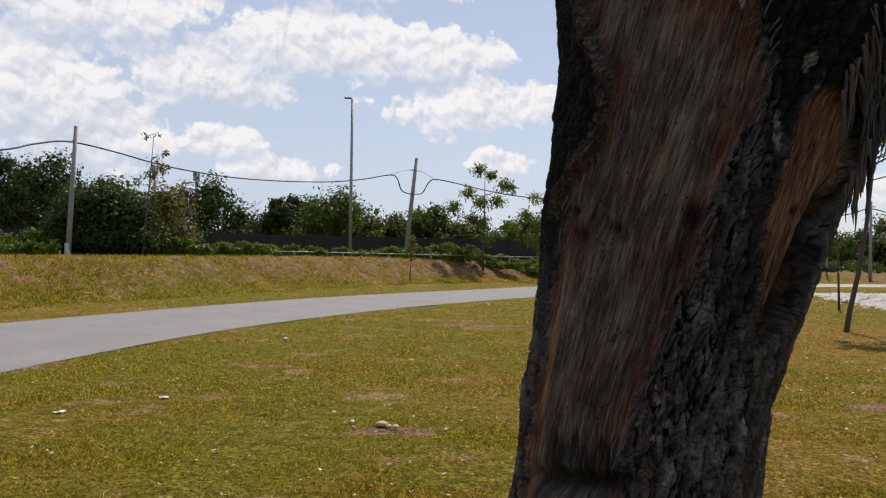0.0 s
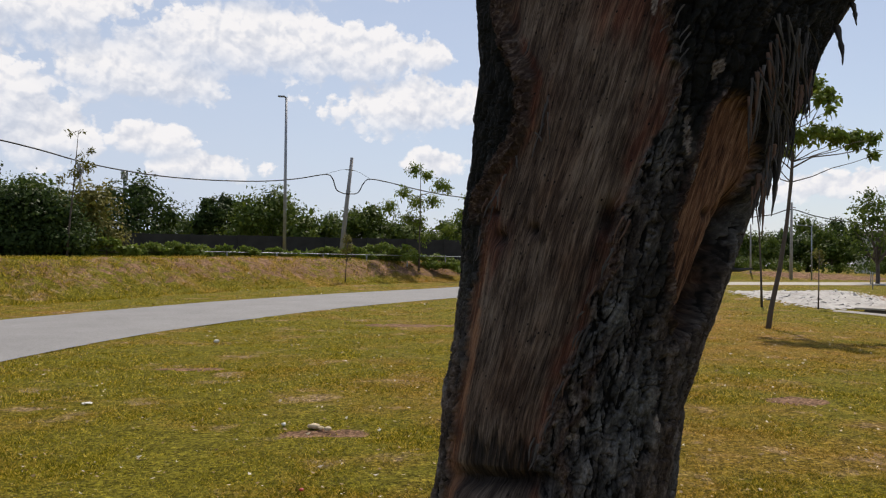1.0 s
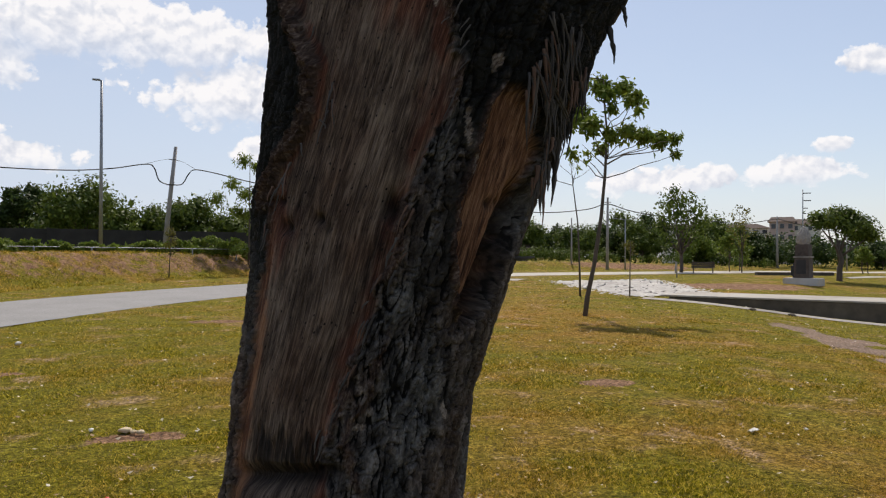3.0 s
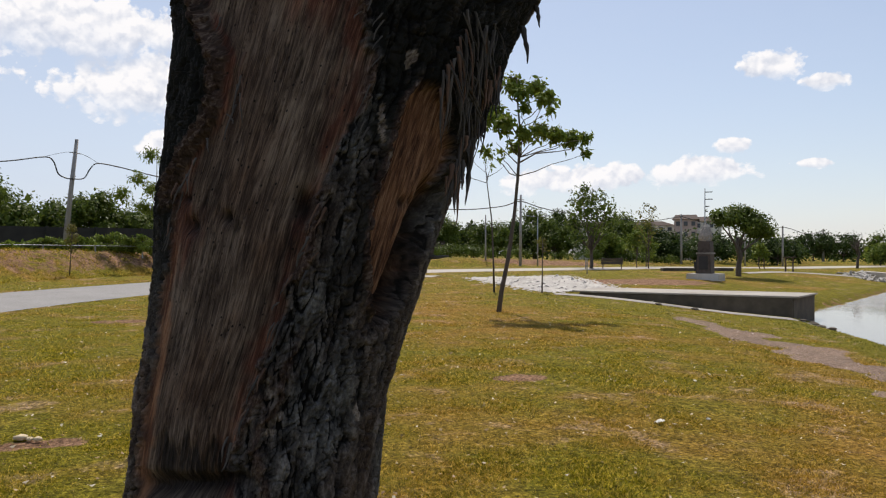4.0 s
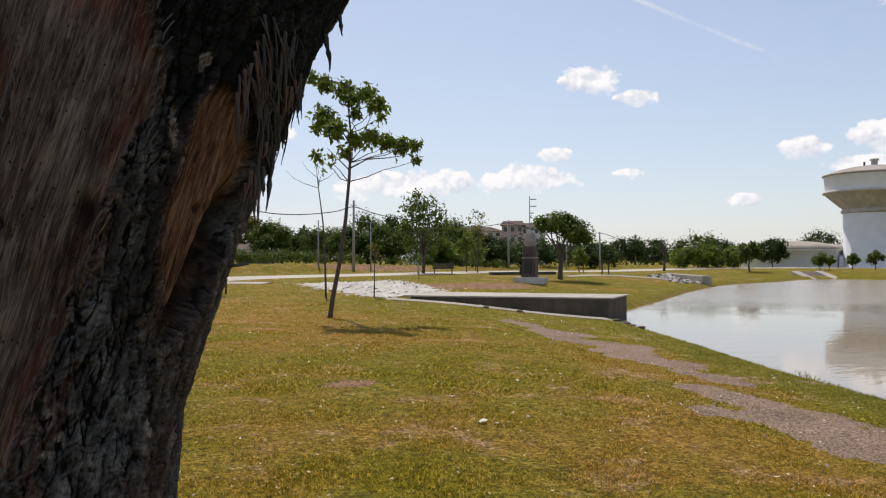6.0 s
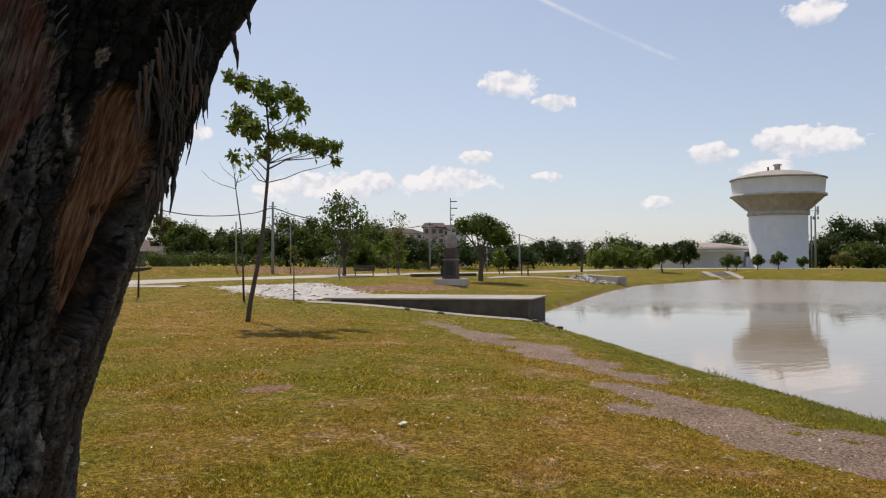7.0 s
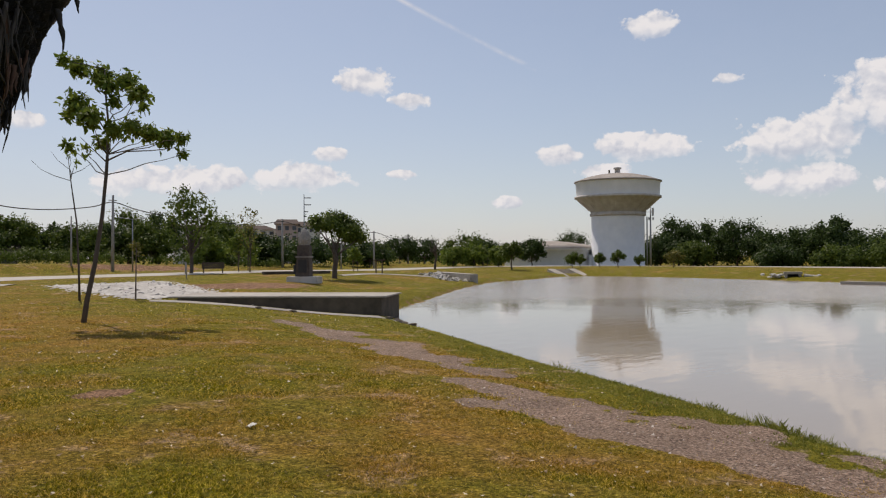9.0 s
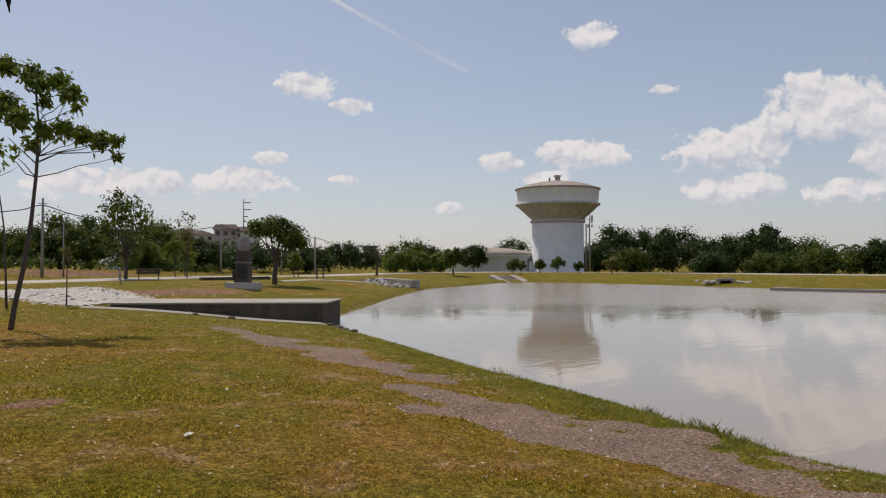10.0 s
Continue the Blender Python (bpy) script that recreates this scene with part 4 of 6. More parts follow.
lawn_tree(13.68, 27.31, "thin nearly bare sapling on the lawn", [(0, -.1), (-.03, 1.2), (-.1, 2.8), (-.28, 4.2), (-.36, 5.0)], .045, [(-.3, 5.05, .2), (-.1, 4.85, .15)], 40, .16, 5,
          twigs=[([(-.3, 4.2), (-.8, 4.35), (-1.2, 4.55), (-1.5, 4.85)], .014), ([(-.3, 4.4), (.1, 4.6), (.4, 4.85)], .012), ([(-.34, 4.6), (-.7, 4.9), (-.9, 5.2)], .01)])
lawn_tree(15.19, 26.28, "small leafy sapling beside the pale rubble", [(0, -.1), (.01, .7), (.02, 1.6), (.02, 2.1)], .03, [(.02, 1.95, .24), (.1, 1.65, .12)], 120, .13, 6, mat=LEAF_OLIVE)
lawn_tree(11.46, 32.1, "slim bare sapling stem on the lawn", [(0, -.1), (.02, 1.2), (.05, 2.6), (.08, 3.6)], .045, [(.1, 3.5, .25)], 70, .15, 7)

# ---- behind the bank: hedge bushes, trees, a dark wall, poles and cables ----
def bush(x, y, tall, wide, label, mat, seed, count=1500, size=.22, flat=.6, group="", z=None):
    q = np.random.default_rng(seed)
    cl = []
    n = max(4, int(wide * 2.2))
    for i in range(n):
        a = (i / (n - 1) - .5) * wide * .85
        h = tall * (.35 + .42 * q.random()) * (1 - .5 * (2 * a / wide) ** 4)
        r = tall * (.26 + .12 * q.random())
        cl.append(((a, q.normal() * wide * .08, h), (r * 1.25, r, r * flat)))
        cl.append(((a, q.normal() * wide * .1, tall * .2), (r * 1.2, r, r * .7)))
    return tree(x, y, tall, wide, label, mat, seed, count, size, .2, cl, .04, name="shrub", group=group, z=z)


bush(-16.6, 38.5, 3.7, 5.2, "dense dark-green bush on top of the bank", LEAF_DARK, 11, 6500, .22, .85)
bush(-14.9, 41.5, 3.9, 2.2, "yellowish-green rounded bush behind the bank", LEAF_OLIVE, 12, 2600, .22, .9)
bush(-20.5, 37.5, 1.4, 4.5, "low bright-green shrub on the bank", LEAF_LIGHT, 13, 1200, .18)
for i, (x, y, tall, wide) in enumerate(((-18.5, 35.6, .75, 2.4), (-13.2, 39.7, 1.0, 2.9), (-11, 42.9, 1.15, 3.4), (-8.4, 46.2, .8, 3.0), (-6, 47.6, .7, 2.4), (-3.6, 49.8, 1.0, 3.2), (.6, 51.6, 1.25, 3.9), (3.6, 53, 1.1, 3), (6.3, 54.7, 1.4, 3.4), (-23, 33.5, .8, 3.5), (9.5, 58, 1.4, 4), (-1.6, 50.6, .9, 2.4))):
    bush(x, y, tall, wide, "low feathery green shrub along the bank", LEAF_LIGHT, 20 + i, int(420 * wide), .17, .45, "shrubs along the bank")
WEST_TREES = [(-36.6, 65.5, 7.4, 5), (-31.2, 62.7, 7.4, 7), (-37.6, 70.6, 6.6, 8), (-26, 60, 5.4, 6), (-20.2, 67, 6.3, 7.4), (-23.5, 60, 4.2, 5), (-18.6, 77.8, 4, 6), (-14.1, 70.7, 5.2, 4),
              (-8.6, 63.4, 5.2, 7.2), (-5.1, 70.8, 4.0, 5), (-1.2, 68, 4.5, 4.6), (-10.6, 74, 4.6, 5.5), (7.2, 72.7, 4.3, 5.5), (2.5, 70, 3.6, 5), (12, 74, 4.5, 6)]
for i, (x, y, tall, wide) in enumerate(WEST_TREES):
    tree(x, y, tall * 1.13, wide * 1.22, "dense dark-green tree behind the concrete wall", LEAF_DARK if i in (0, 1, 2, 4, 7) else LEAF_MID, 40 + i, 2600, .33, .12, n_clumps=11, group="trees behind the wall")
feather = [(-.3, 6.5, .5), (1.3, 5.6, .5), (-1.0, 5.1, .5), (-1.9, 4.1, .55), (-.2, 4.5, .55), (.9, 4.6, .5), (0, 3.2, .5), (.5, 6.3, .4), (-.7, 3.4, .5), (1.7, 5.4, .4), (.3, 2.2, .5)]
feather = [(a, h, r * 1.3) for a, h, r in feather]
lawn_tree(2.6, 51.5, "feathery young tree with hanging pale-green leaves on the bank", [(0, -.2), (.02, 1.5), (.05, 3), (.06, 4.9), (.05, 6.6)], .07, feather, 2600, .22, 8, droop=1.3)
lawn_tree(6.3, 51.8, "feathery young tree beside another on the bank", [(0, -.2), (.02, 1.5), (.1, 3), (.1, 4.6)], .07, [(a * .9, h * .85, r) for a, h, r in feather], 2000, .22, 9, droop=1.3)
lawn_tree(-14.2, 37.4, "thin spindly tree with few leaves on the bank", [(0, -.2), (.1, 1.6), (.25, 3.4), (.4, 5.8)], .06, [(.3, 3.9, .4), (-.3, 3.5, .35), (.8, 4.2, .4), (.5, 4.6, .35), (.1, 5.6, .2), (.6, 5.8, .15), (.9, 4.9, .25)], 260, .2, 10, mat=LEAF_OLIVE)
lawn_tree(-1.84, 44.14, "small sapling with yellow-green leaves at the bank's foot", [(0, -.1), (.05, 1), (.1, 2.1), (.1, 2.7)], .03, [(.1, 2.4, .35), (.2, 1.9, .35), (-.1, 1.7, .25), (.15, 1.3, .2)], 330, .15, 11, mat=LEAF_OLIVE)

# wall of concrete panels between posts
WALL_MAT = worn("blackened_wall", (.012, .012, .012), (.05, .047, .043), 1.2, .9, .3)
wa, wb = Vector((-52, 39.5)), Vector((22, 64.5))
run = (wb - wa).length
turn = math.atan2(wb.y - wa.y, wb.x - wa.x)
wall = thing("wall_west", box_mesh("wall_west", (run, .08, .3), WALL_MAT, (run / 2, 0, .1), .01), "long blackened concrete panel wall", "wall", kind="structure", at=(wa.x, wa.y, 1.55), turn=turn)
panel = box_mesh("panel", (2.86, .10, 1.5), WALL_MAT, (0, 0, .9), .015)
post = box_mesh("post", (.16, .2, 1.62), WALL_MAT, (0, 0, .9), .015)
for i in range(int(run / 3)):
    o = part("panel", panel, wall)
    o.location = (3 * i + 1.5, 0, noise.noise((i * .7, 1, 1)) * .04)
    o = part("post", post, wall)
    o.location = (3 * i, 0, 0)


def pole(x, y, tall, r, label, lean=(0, 0), name="utility_pole", mat=None):
    root = new(name)
    root.location = (x, y, ground_at(x, y))
    tagged(root, label, "pole")
    V, Fc = tapered([(0, 0, -.3), (lean[0] * .5, lean[1] * .5, tall * .5), (lean[0], lean[1], tall)], r, r * .62, 12)
    part("shaft", mesh_of("shaft", V, Fc, mat or POLE, True), root)
    return root


def arm(root, a, b, r=.03, name="arm", mat=None):
    V, Fc = tapered([a, ((a[0] + b[0]) / 2, (a[1] + b[1]) / 2, (a[2] + b[2]) / 2), b], r, r, 8)
    return part(name, mesh_of(name, V, Fc, mat or STEEL, True), root)


p1 = pole(-17.17, 36.2, 5.92, .13, "grey concrete utility pole with a white-painted foot", (.26, 0))
part("painted_foot", mesh_of("painted_foot", *lathe([(.142, -.1), (.142, .55), (.138, .56)], 14), WHITE_PAINT), p1, "white painted band")
arm(p1, (.17, -.12, 5.25), (.19, .16, 5.25), .03, "bracket")
p2 = pole(-2.67, 55.4, 7.15, .18, "leaning grey concrete utility pole", (.72, .1))
arm(p2, (.28, .05, 6.3), (1.0, .05, 6.22), .025, "insulator_bar")
arm(p2, (.34, .0, 4.78), (.66, .0, 4.78), .05, "bracket")
arm(p2, (.62, .02, 6.85), (.76, .02, 6.85), .03, "bracket")
lamp = pole(-6.14, 52.2, 10.55, .12, "tall slim street lamp with a single head", name="street_lamp", mat=STEEL)
arm(lamp, (.02, 0, 10.5), (-.26, 0, 10.57), .03)
part("lamp_head", box_mesh("lamp_head", (.48, .2, .1), STEEL, (-.3, 0, 10.58), .03), lamp, "flat grey lamp head")


def cable(a, b, sag, r, label, n=14, bumps=()):
    pts = [Vector(a).lerp(Vector(b), i / n) - Vector((0, 0, sag * 4 * (i / n) * (1 - i / n))) for i in range(n + 1)]
    V, Fc = tube(pts, [r] * (n + 1), 6)
    root = thing("overhead_cable", mesh_of("overhead_cable", V, Fc, CABLE, True), label, "cable")
    return root


def path_cable(points, r, label):
    pts = spline(points, 6)
    V, Fc = tube([Vector(p) for p in pts], [r] * len(pts), 6)
    return thing("overhead_cable", mesh_of("overhead_cable", V, Fc, CABLE, True), label, "cable")


path_cable([(-20.07, 28.42, 5.09), (-17.92, 31.84, 5.80), (-17.67, 33.96, 6.36), (-17.21, 36.12, 6.80), (-16.39, 39.05, 6.77), (-15.21, 41.99, 6.51), (-13.99, 44.85, 6.42), (-12.48, 47.70, 6.42), (-10.22, 50.01, 6.49), (-7.61, 52.08, 6.69), (-5.54, 53.30, 7.01), (-3.74, 54.39, 7.45),
            (-3.25, 54.66, 7.25), (-2.97, 54.90, 6.49), (-2.51, 55.10, 6.25), (-2.12, 55.22, 6.22)], .04, "thick black bundled cable sagging between poles")
path_cable([(-2.15, 55.24, 6.22), (-1.53, 55.54, 6.33), (-1.15, 55.67, 6.99), (-0.72, 55.91, 7.34), (0.57, 56.84, 7.25), (2.71, 59.10, 6.99), (4.87, 59.56, 6.64), (7.40, 59.34, 6.36), (9.9, 58.3, 6.25), (14.5, 61.5, 6.45), (18.45, 63.42, 6.58)], .04, "thick black cable leaving the leaning pole")
path_cable([(18.45, 63.42, 6.58), (21.25, 64.66, 6.19), (24.42, 65.68, 5.97), (27.78, 66.51, 5.61), (31.12, 67.23, 5.65), (34.4, 67.31, 6.02), (36.14, 66.95, 6.5), (38.73, 67.82, 6.04), (41.59, 68.47, 5.66), (45.55, 69.52, 5.47), (51.82, 71.28, 5.2), (55.63, 72.18, 5.18), (60.5, 73.35, 5.8)], .045, "black cable strung over the far roadside")
path_cable([(60.5, 73.35, 5.8), (65.26, 73.3, 4.86), (71.12, 73.33, 4.3), (75.6, 73.05, 4.75), (88.4, 81.4, 4.3), (104.8, 93, 5.0)], .04, "thin black cable between distant poles")
path_cable([(-3.71, 54.40, 7.48), (-2.78, 54.87, 7.81), (-2.09, 55.33, 7.93), (-1.39, 55.68, 7.76), (-0.70, 55.91, 7.36)], .012, "thin stay wire with small insulators")

p = pole(36.14, 66.97, 6.75, .15, "grey concrete utility pole by the far road", (.05, 0))
arm(p, (-.35, 0, 6.3), (.4, 0, 6.3), .04, "cross_arm")
p = pole(37.6, 66.2, 4.75, .07, "thin double-arm street lamp by the far road", name="street_lamp", mat=STEEL)
arm(p, (0, 0, 4.7), (-.75, .3, 4.8), .025)
arm(p, (0, 0, 4.7), (.75, -.3, 4.8), .025)
part("lamp_head", box_mesh("lamp_head", (.45, .16, .08), STEEL, (-.9, .36, 4.82), .02), p)
part("lamp_head", box_mesh("lamp_head", (.45, .16, .08), STEEL, (.9, -.36, 4.82), .02), p)
pole(33.2, 68.5, 4.3, .09, "weathered short pole behind the far road")
p = pole(60.5, 73.4, 5.7, .15, "grey concrete utility pole near the apartment block")
arm(p, (-.3, 0, 5.4), (.3, 0, 5.4), .04, "cross_arm")
pole(75.6, 73.1, 4.9, .15, "distant dark utility pole")
pole(71, 74.5, 3.9, .1, "distant short utility pole")
pole(104.8, 93.1, 5.2, .2, "far dark utility pole among trees")

# ---- low rail behind the bank ----
rail = new("guard_rail")
rail.location = (-24, 36.5, 1.62)
tagged(rail, "thin grey metal guard rail behind the bank", "rail")
ra, rb = Vector((0, 0, 0)), Vector((31, 17.5, 0))
V, Fc = tube([ra + Vector((0, 0, .38)), ra.lerp(rb, .5) + Vector((0, 0, .38)), rb + Vector((0, 0, .3))], [.022] * 3, 8)
part("rail", mesh_of("rail", V, Fc, STEEL, True), rail)
rp = box_mesh("post", (.08, .08, .75), STEEL, (0, 0, 0), .008)
for i in range(13):
    o = part("post", rp, rail)
    o.location = ra.lerp(rb, i / 12)

# ---- trees round the far road and pond ----
MID_TREES = [(32.6, 84, 5.4, 4.4, 3), (32.8, 78.5, 4.3, 4.8, 1), (28, 86, 4.6, 5, 2), (40.2, 86.2, 4.1, 4.6, 0), (39.9, 80.8, 4, 5, 1), (44.5, 83, 4.4, 5.5, 0), (49, 87.3, 6.4, 6.8, 1), (51.9, 85.6, 6.2, 6.2, 0), (47, 79, 4.6, 5, 1),
             (58.9, 81, 5.9, 6.8, 1), (54.8, 77.7, 5.2, 5.8, 1), (62.2, 78.5, 4.0, 5.7, 0), (60.7, 76.3, 2.9, 4.1, 0), (50.9, 74.4, 3.4, 3.9, 2)]
MATS = [LEAF_DARK, LEAF_MID, LEAF_LIGHT, LEAF_OLIVE]
for i, (x, y, tall, wide, m) in enumerate(MID_TREES):
    tree(x, y, tall * 1.08, wide * 1.12, "bushy green roadside tree", MATS[m], 70 + i, 2000, .32, .16, n_clumps=10, group="roadside trees")
FAR_TREES = [(78.8, 77, 3.8, 6.3, 0), (70, 80, 3.6, 6, 0), (103.8, 94.2, 4.7, 6, 0), (114.3, 97.4, 4.9, 7, 0), (90, 88, 3.6, 6, 1), (95.5, 73, 5.0, 7.7, 1), (101, 73.9, 4.3, 6, 0), (86, 68, 2.8, 3.2, 2), (89.5, 67, 3.0, 3.4, 2), (92, 64.6, 2.8, 3, 2), (108, 78, 4, 6, 0), (112.2, 72, 4.6, 5, 0), (146, 84, 7.6, 8, 0)]
for i, (x, y, tall, wide, m) in enumerate(FAR_TREES):
    tree(x, y, tall * 1.06, wide * 1.1, "rounded green tree beyond the pond", MATS[m], 100 + i, 1500, .36, .18, n_clumps=9, group="far trees")
tree(35.3, 53.6, 7.0, 4.4, "open-crowned green tree beside the bench", LEAF_MID, 130, 900, .28, .22, n_clumps=15, squash=.9, dense=.08)
tree(40.1, 52.6, 5.5, 2.3, "sparse young tree by the road", LEAF_OLIVE, 131, 130, .24, .3, n_clumps=9, trunk_r=.06, dense=0)
tree(44, 58, 3.2, 2.0, "small leafy roadside tree", LEAF_LIGHT, 132, 420, .24, .3, n_clumps=6, trunk_r=.05)
tree(41.2, 55.6, 3.6, 2.0, "small leafy roadside tree", LEAF_LIGHT, 133, 380, .24, .3, n_clumps=6, trunk_r=.05)
q = [((-1.0, 0, 3.6), (.9, .9, .5)), ((-.2, .3, 4.0), (1.0, .9, .5)), ((.8, 0, 3.5), (1.0, .9, .6)), ((1.2, .2, 2.9), (.8, .8, .5)), ((.1, -.4, 3.3), (.9, .8, .5)), ((-1.5, .1, 3.9), (.5, .5, .3)), ((1.7, 0, 2.9), (.5, .5, .4)), ((.3, 0, 4.2), (.5, .5, .25))]
tree(35.97, 38.24, 4.4, 3.7, "spreading twin-stemmed shade tree beside the stone monument", LEAF_MID, 134, 1900, .22, .3, [((c[0] * 1.25 + .3, c[1] * 1.2, c[2] * .97), (r[0] * 1.25, r[1] * 1.2, r[2] * 1.2)) for c, r in q], .19)
tree(49.2, 50, 2.2, 1.3, "small bright-green tree near the path", LEAF_LIGHT, 135, 300, .2, .35, n_clumps=5, trunk_r=.05)
tree(50.5, 50.8, 1.9, 1.0, "small bright-green tree near the path", LEAF_LIGHT, 136, 220, .2, .35, n_clumps=5, trunk_r=.05)
tree(71.7, 59.4, 4.4, 2.6, "leafless pruned tree by the far path", LEAF_DARK, 137, 20, .2, .4, n_clumps=12, trunk_r=.15, dense=0)
tree(76.3, 51.7, 3.3, 2.9, "round-crowned tree at the pond's edge", LEAF_MID, 138, 900, .26, .42, n_clumps=8, trunk_r=.1)
for i, (x, y, tall, wide, lab) in enumerate(((92.4, 38.9, 2.3, 2.6, "round bushy tree on the far bank"), (91.4, 45.8, 2.3, 2.0, "small green tree before the water tower"), (92.1, 48.8, 2, 1.7, "small green tree before the water tower"), (85.2, 48.8, 2.1, 2.2, "small green tree at the pond's edge"), (93, 43.6, 1.6, 1.3, "small dark tree on the far bank"), (88.6, 49.6, 1.7, 1.2, "small dark tree on the far bank"))):
    tree(x, y, tall, wide, lab, LEAF_MID if i != 0 else LEAF_OLIVE, 140 + i, 420, .22, .3, n_clumps=6, trunk_r=.06)
EAST_TREES = [(154.7, 68, 6.2, 9, 0), (162.3, 67.4, 9.6, 11, 0), (171.3, 63.2, 9, 11, 0), (166.5, 56.4, 9.1, 12, 0), (162, 48, 6.8, 11, 0), (163.5, 42.8, 7.2, 11, 0), (158, 37, 7.6, 9, 0), (165, 36.2, 8.8, 7, 0), (156.7, 30, 6.1, 13, 0), (149.7, 23.2, 4.9, 11, 1), (150.7, 15.7, 5.6, 8, 0), (152, 60, 4.6, 8, 1), (150, 6, 5.4, 9, 0), (151, 44, 3.8, 8, 0), (148, 33, 3.6, 8, 1)]
for i, (x, y, tall, wide, m) in enumerate(EAST_TREES):
    tree(x, y, tall * 1.12, wide, "tall dense dark-green tree in the wood across the pond", MATS[m], 160 + i, 2400, .5, .1, n_clumps=12, group="wood across the pond")


def palm(x, y, tall, seed, label):
    q = np.random.default_rng(seed)
    root = new("palm_tree")
    root.location = (x, y, ground_at(x, y))
    tagged(root, label, "palm")
    V, Fc = tapered(wander((0, 0, -.2), (.2, 0, tall * .7), 5, .05, q), .22, .16, 8)
    part("trunk", mesh_of("trunk", V, Fc, BARK_FAR, True), root)
    for i in range(13):
        w, lift = i * 2.4, .4 + .9 * q.random()
        pts = [Vector((.2 + math.cos(w) * u * 2.6, math.sin(w) * u * 2.6, tall * .7 + lift * 2.2 * u - 2.6 * u * u)) for u in np.linspace(0, 1, 7)]
        VV, TT = [], []
        for j in range(1, 7):
            side = (pts[j] - pts[j - 1]).cross(Vector((0, 0, 1))).normalized()
            for s in (-1, 1):
                o = len(VV)
                VV += [pts[j - 1], pts[j], pts[j] + side * s * .55 - Vector((0, 0, .35)), pts[j - 1].lerp(pts[j], .4) + side * s * .3 - Vector((0, 0, .2))]
                TT.append((o, o + 1, o + 2, o + 3))
        part("frond", mesh_of("frond", VV, TT, LEAF_DARK), root)


palm(155, 21, 6.6, 1, "tall dark palm standing in the wood")
palm(151.5, 13, 6.2, 2, "tall dark palm at the wood's edge")
palm(161, 34.5, 7.4, 3, "tall dark palm standing in the wood")
palm(147, 9, 5.2, 4, "dark palm at the wood's edge")


def woods(name, line, tall, deep, count, size, mat, seed, label):
    q = np.random.default_rng(seed)
    pts = spline(line, 10)
    cl = []
    for p in pts:
        for _ in range(2):
            h = tall * (.45 + .5 * q.random())
            x, y = p[0] + q.normal() * deep, p[1] + q.normal() * deep
            z = ground_at(x, y)
            cl.append(((x, y, z + h * .55), (h * .75, h * .75, h * .55)))
    thing(name, leaves_mesh(name, cl, count, size, mat, q, .3, .5, .3), label, "woods", kind="stuff")


woods("far_woods", [(-60, 66), (-40, 72), (-20, 74), (-4, 80), (10, 84), (24, 92)], 2.5, 2.5, 9000, .5, LEAF_MID, 1, "dense green scrub behind the concrete wall")
woods("far_woods", [(22, 96), (40, 92), (60, 90), (78, 86), (98, 100), (125, 100), (150, 95)], 4.6, 2.5, 14000, .5, LEAF_DARK, 2, "dense dark-green scrub along the far roadside")
woods("far_woods", [(152, 78), (165, 70), (176, 58), (172, 44), (166, 30), (160, 14), (158, -4), (160, -25)], 4.6, 3, 12000, .6, LEAF_DARK, 3, "dense dark-green wood across the pond")
woods("far_woods", [(160, 130), (230, 120), (260, 60), (260, 0)], 5, 6, 5000, 1.0, LEAF_DARK, 4, "distant dark tree line on the horizon")
woods("hedge", [(26, 73), (31, 74), (36, 75.5), (41, 75)], 1.7, .9, 7000, .2, LEAF_MID, 5, "low bright-green hedge behind the far road")
woods("hedge", [(45, 74), (52, 73.5), (60, 74)], 1.5, .9, 5000, .2, LEAF_MID, 6, "low green hedge behind the far road")

# ---- water tower and ground tank ----
tower = new("water_tower")
tower.location = (134.4, 67.4, -.8)
tagged(tower, "large white concrete water tower with a weathered bowl", "water tower")
part("shaft", mesh_of("shaft", *lathe([(4.95, -.5), (4.95, .4), (4.82, .5), (4.82, 9.6)], 64), WHITE_PAINT, True), tower, "white painted shaft")
part("collar", mesh_of("collar", *lathe([(4.8, 9.55), (5.1, 9.6), (5.12, 10.05), (4.88, 10.15), (4.88, 10.3)], 64), STAINED_WHITE, True), tower)
part("bowl", mesh_of("bowl", *lathe([(4.86, 10.25), (5.25, 10.7), (7.45, 12.75), (7.75, 12.85)], 64), STAINED_WHITE, True), tower, "stained grey-brown conical underside")
part("ledge", mesh_of("ledge", *lathe([(7.55, 12.8), (7.9, 12.85), (7.9, 13.2), (7.5, 13.3)], 64), STAINED_WHITE, True), tower)
part("drum", mesh_of("drum", *lathe([(7.5, 13.25), (7.7, 15.75), (7.75, 15.8)], 64), WHITE_PAINT, True), tower, "white painted drum")
part("dome", mesh_of("dome", *lathe([(7.72, 15.78), (7.95, 15.8), (7.95, 16.0), (7.5, 16.15), (5.8, 16.75), (3.8, 17.2), (1.9, 17.45), (.7, 17.5)], 64), DOME, True), tower, "mildewed shallow dome roof")
for n_ in range(16):
    a_ = n_ * math.pi / 8
    V, Fc = tapered([(math.cos(a_) * r_, math.sin(a_) * r_, z_) for r_, z_ in ((5.24, 10.68), (6.35, 11.72), (7.46, 12.76))], .09, .09, 6)
    part("rib", mesh_of("rib", V, Fc, STAINED_WHITE), tower)
part("vent", mesh_of("vent", *lathe([(.5, 17.4), (.5, 18.3), (.72, 18.35), (.72, 18.6), (0, 18.7)], 20), STAINED_WHITE, True), tower)
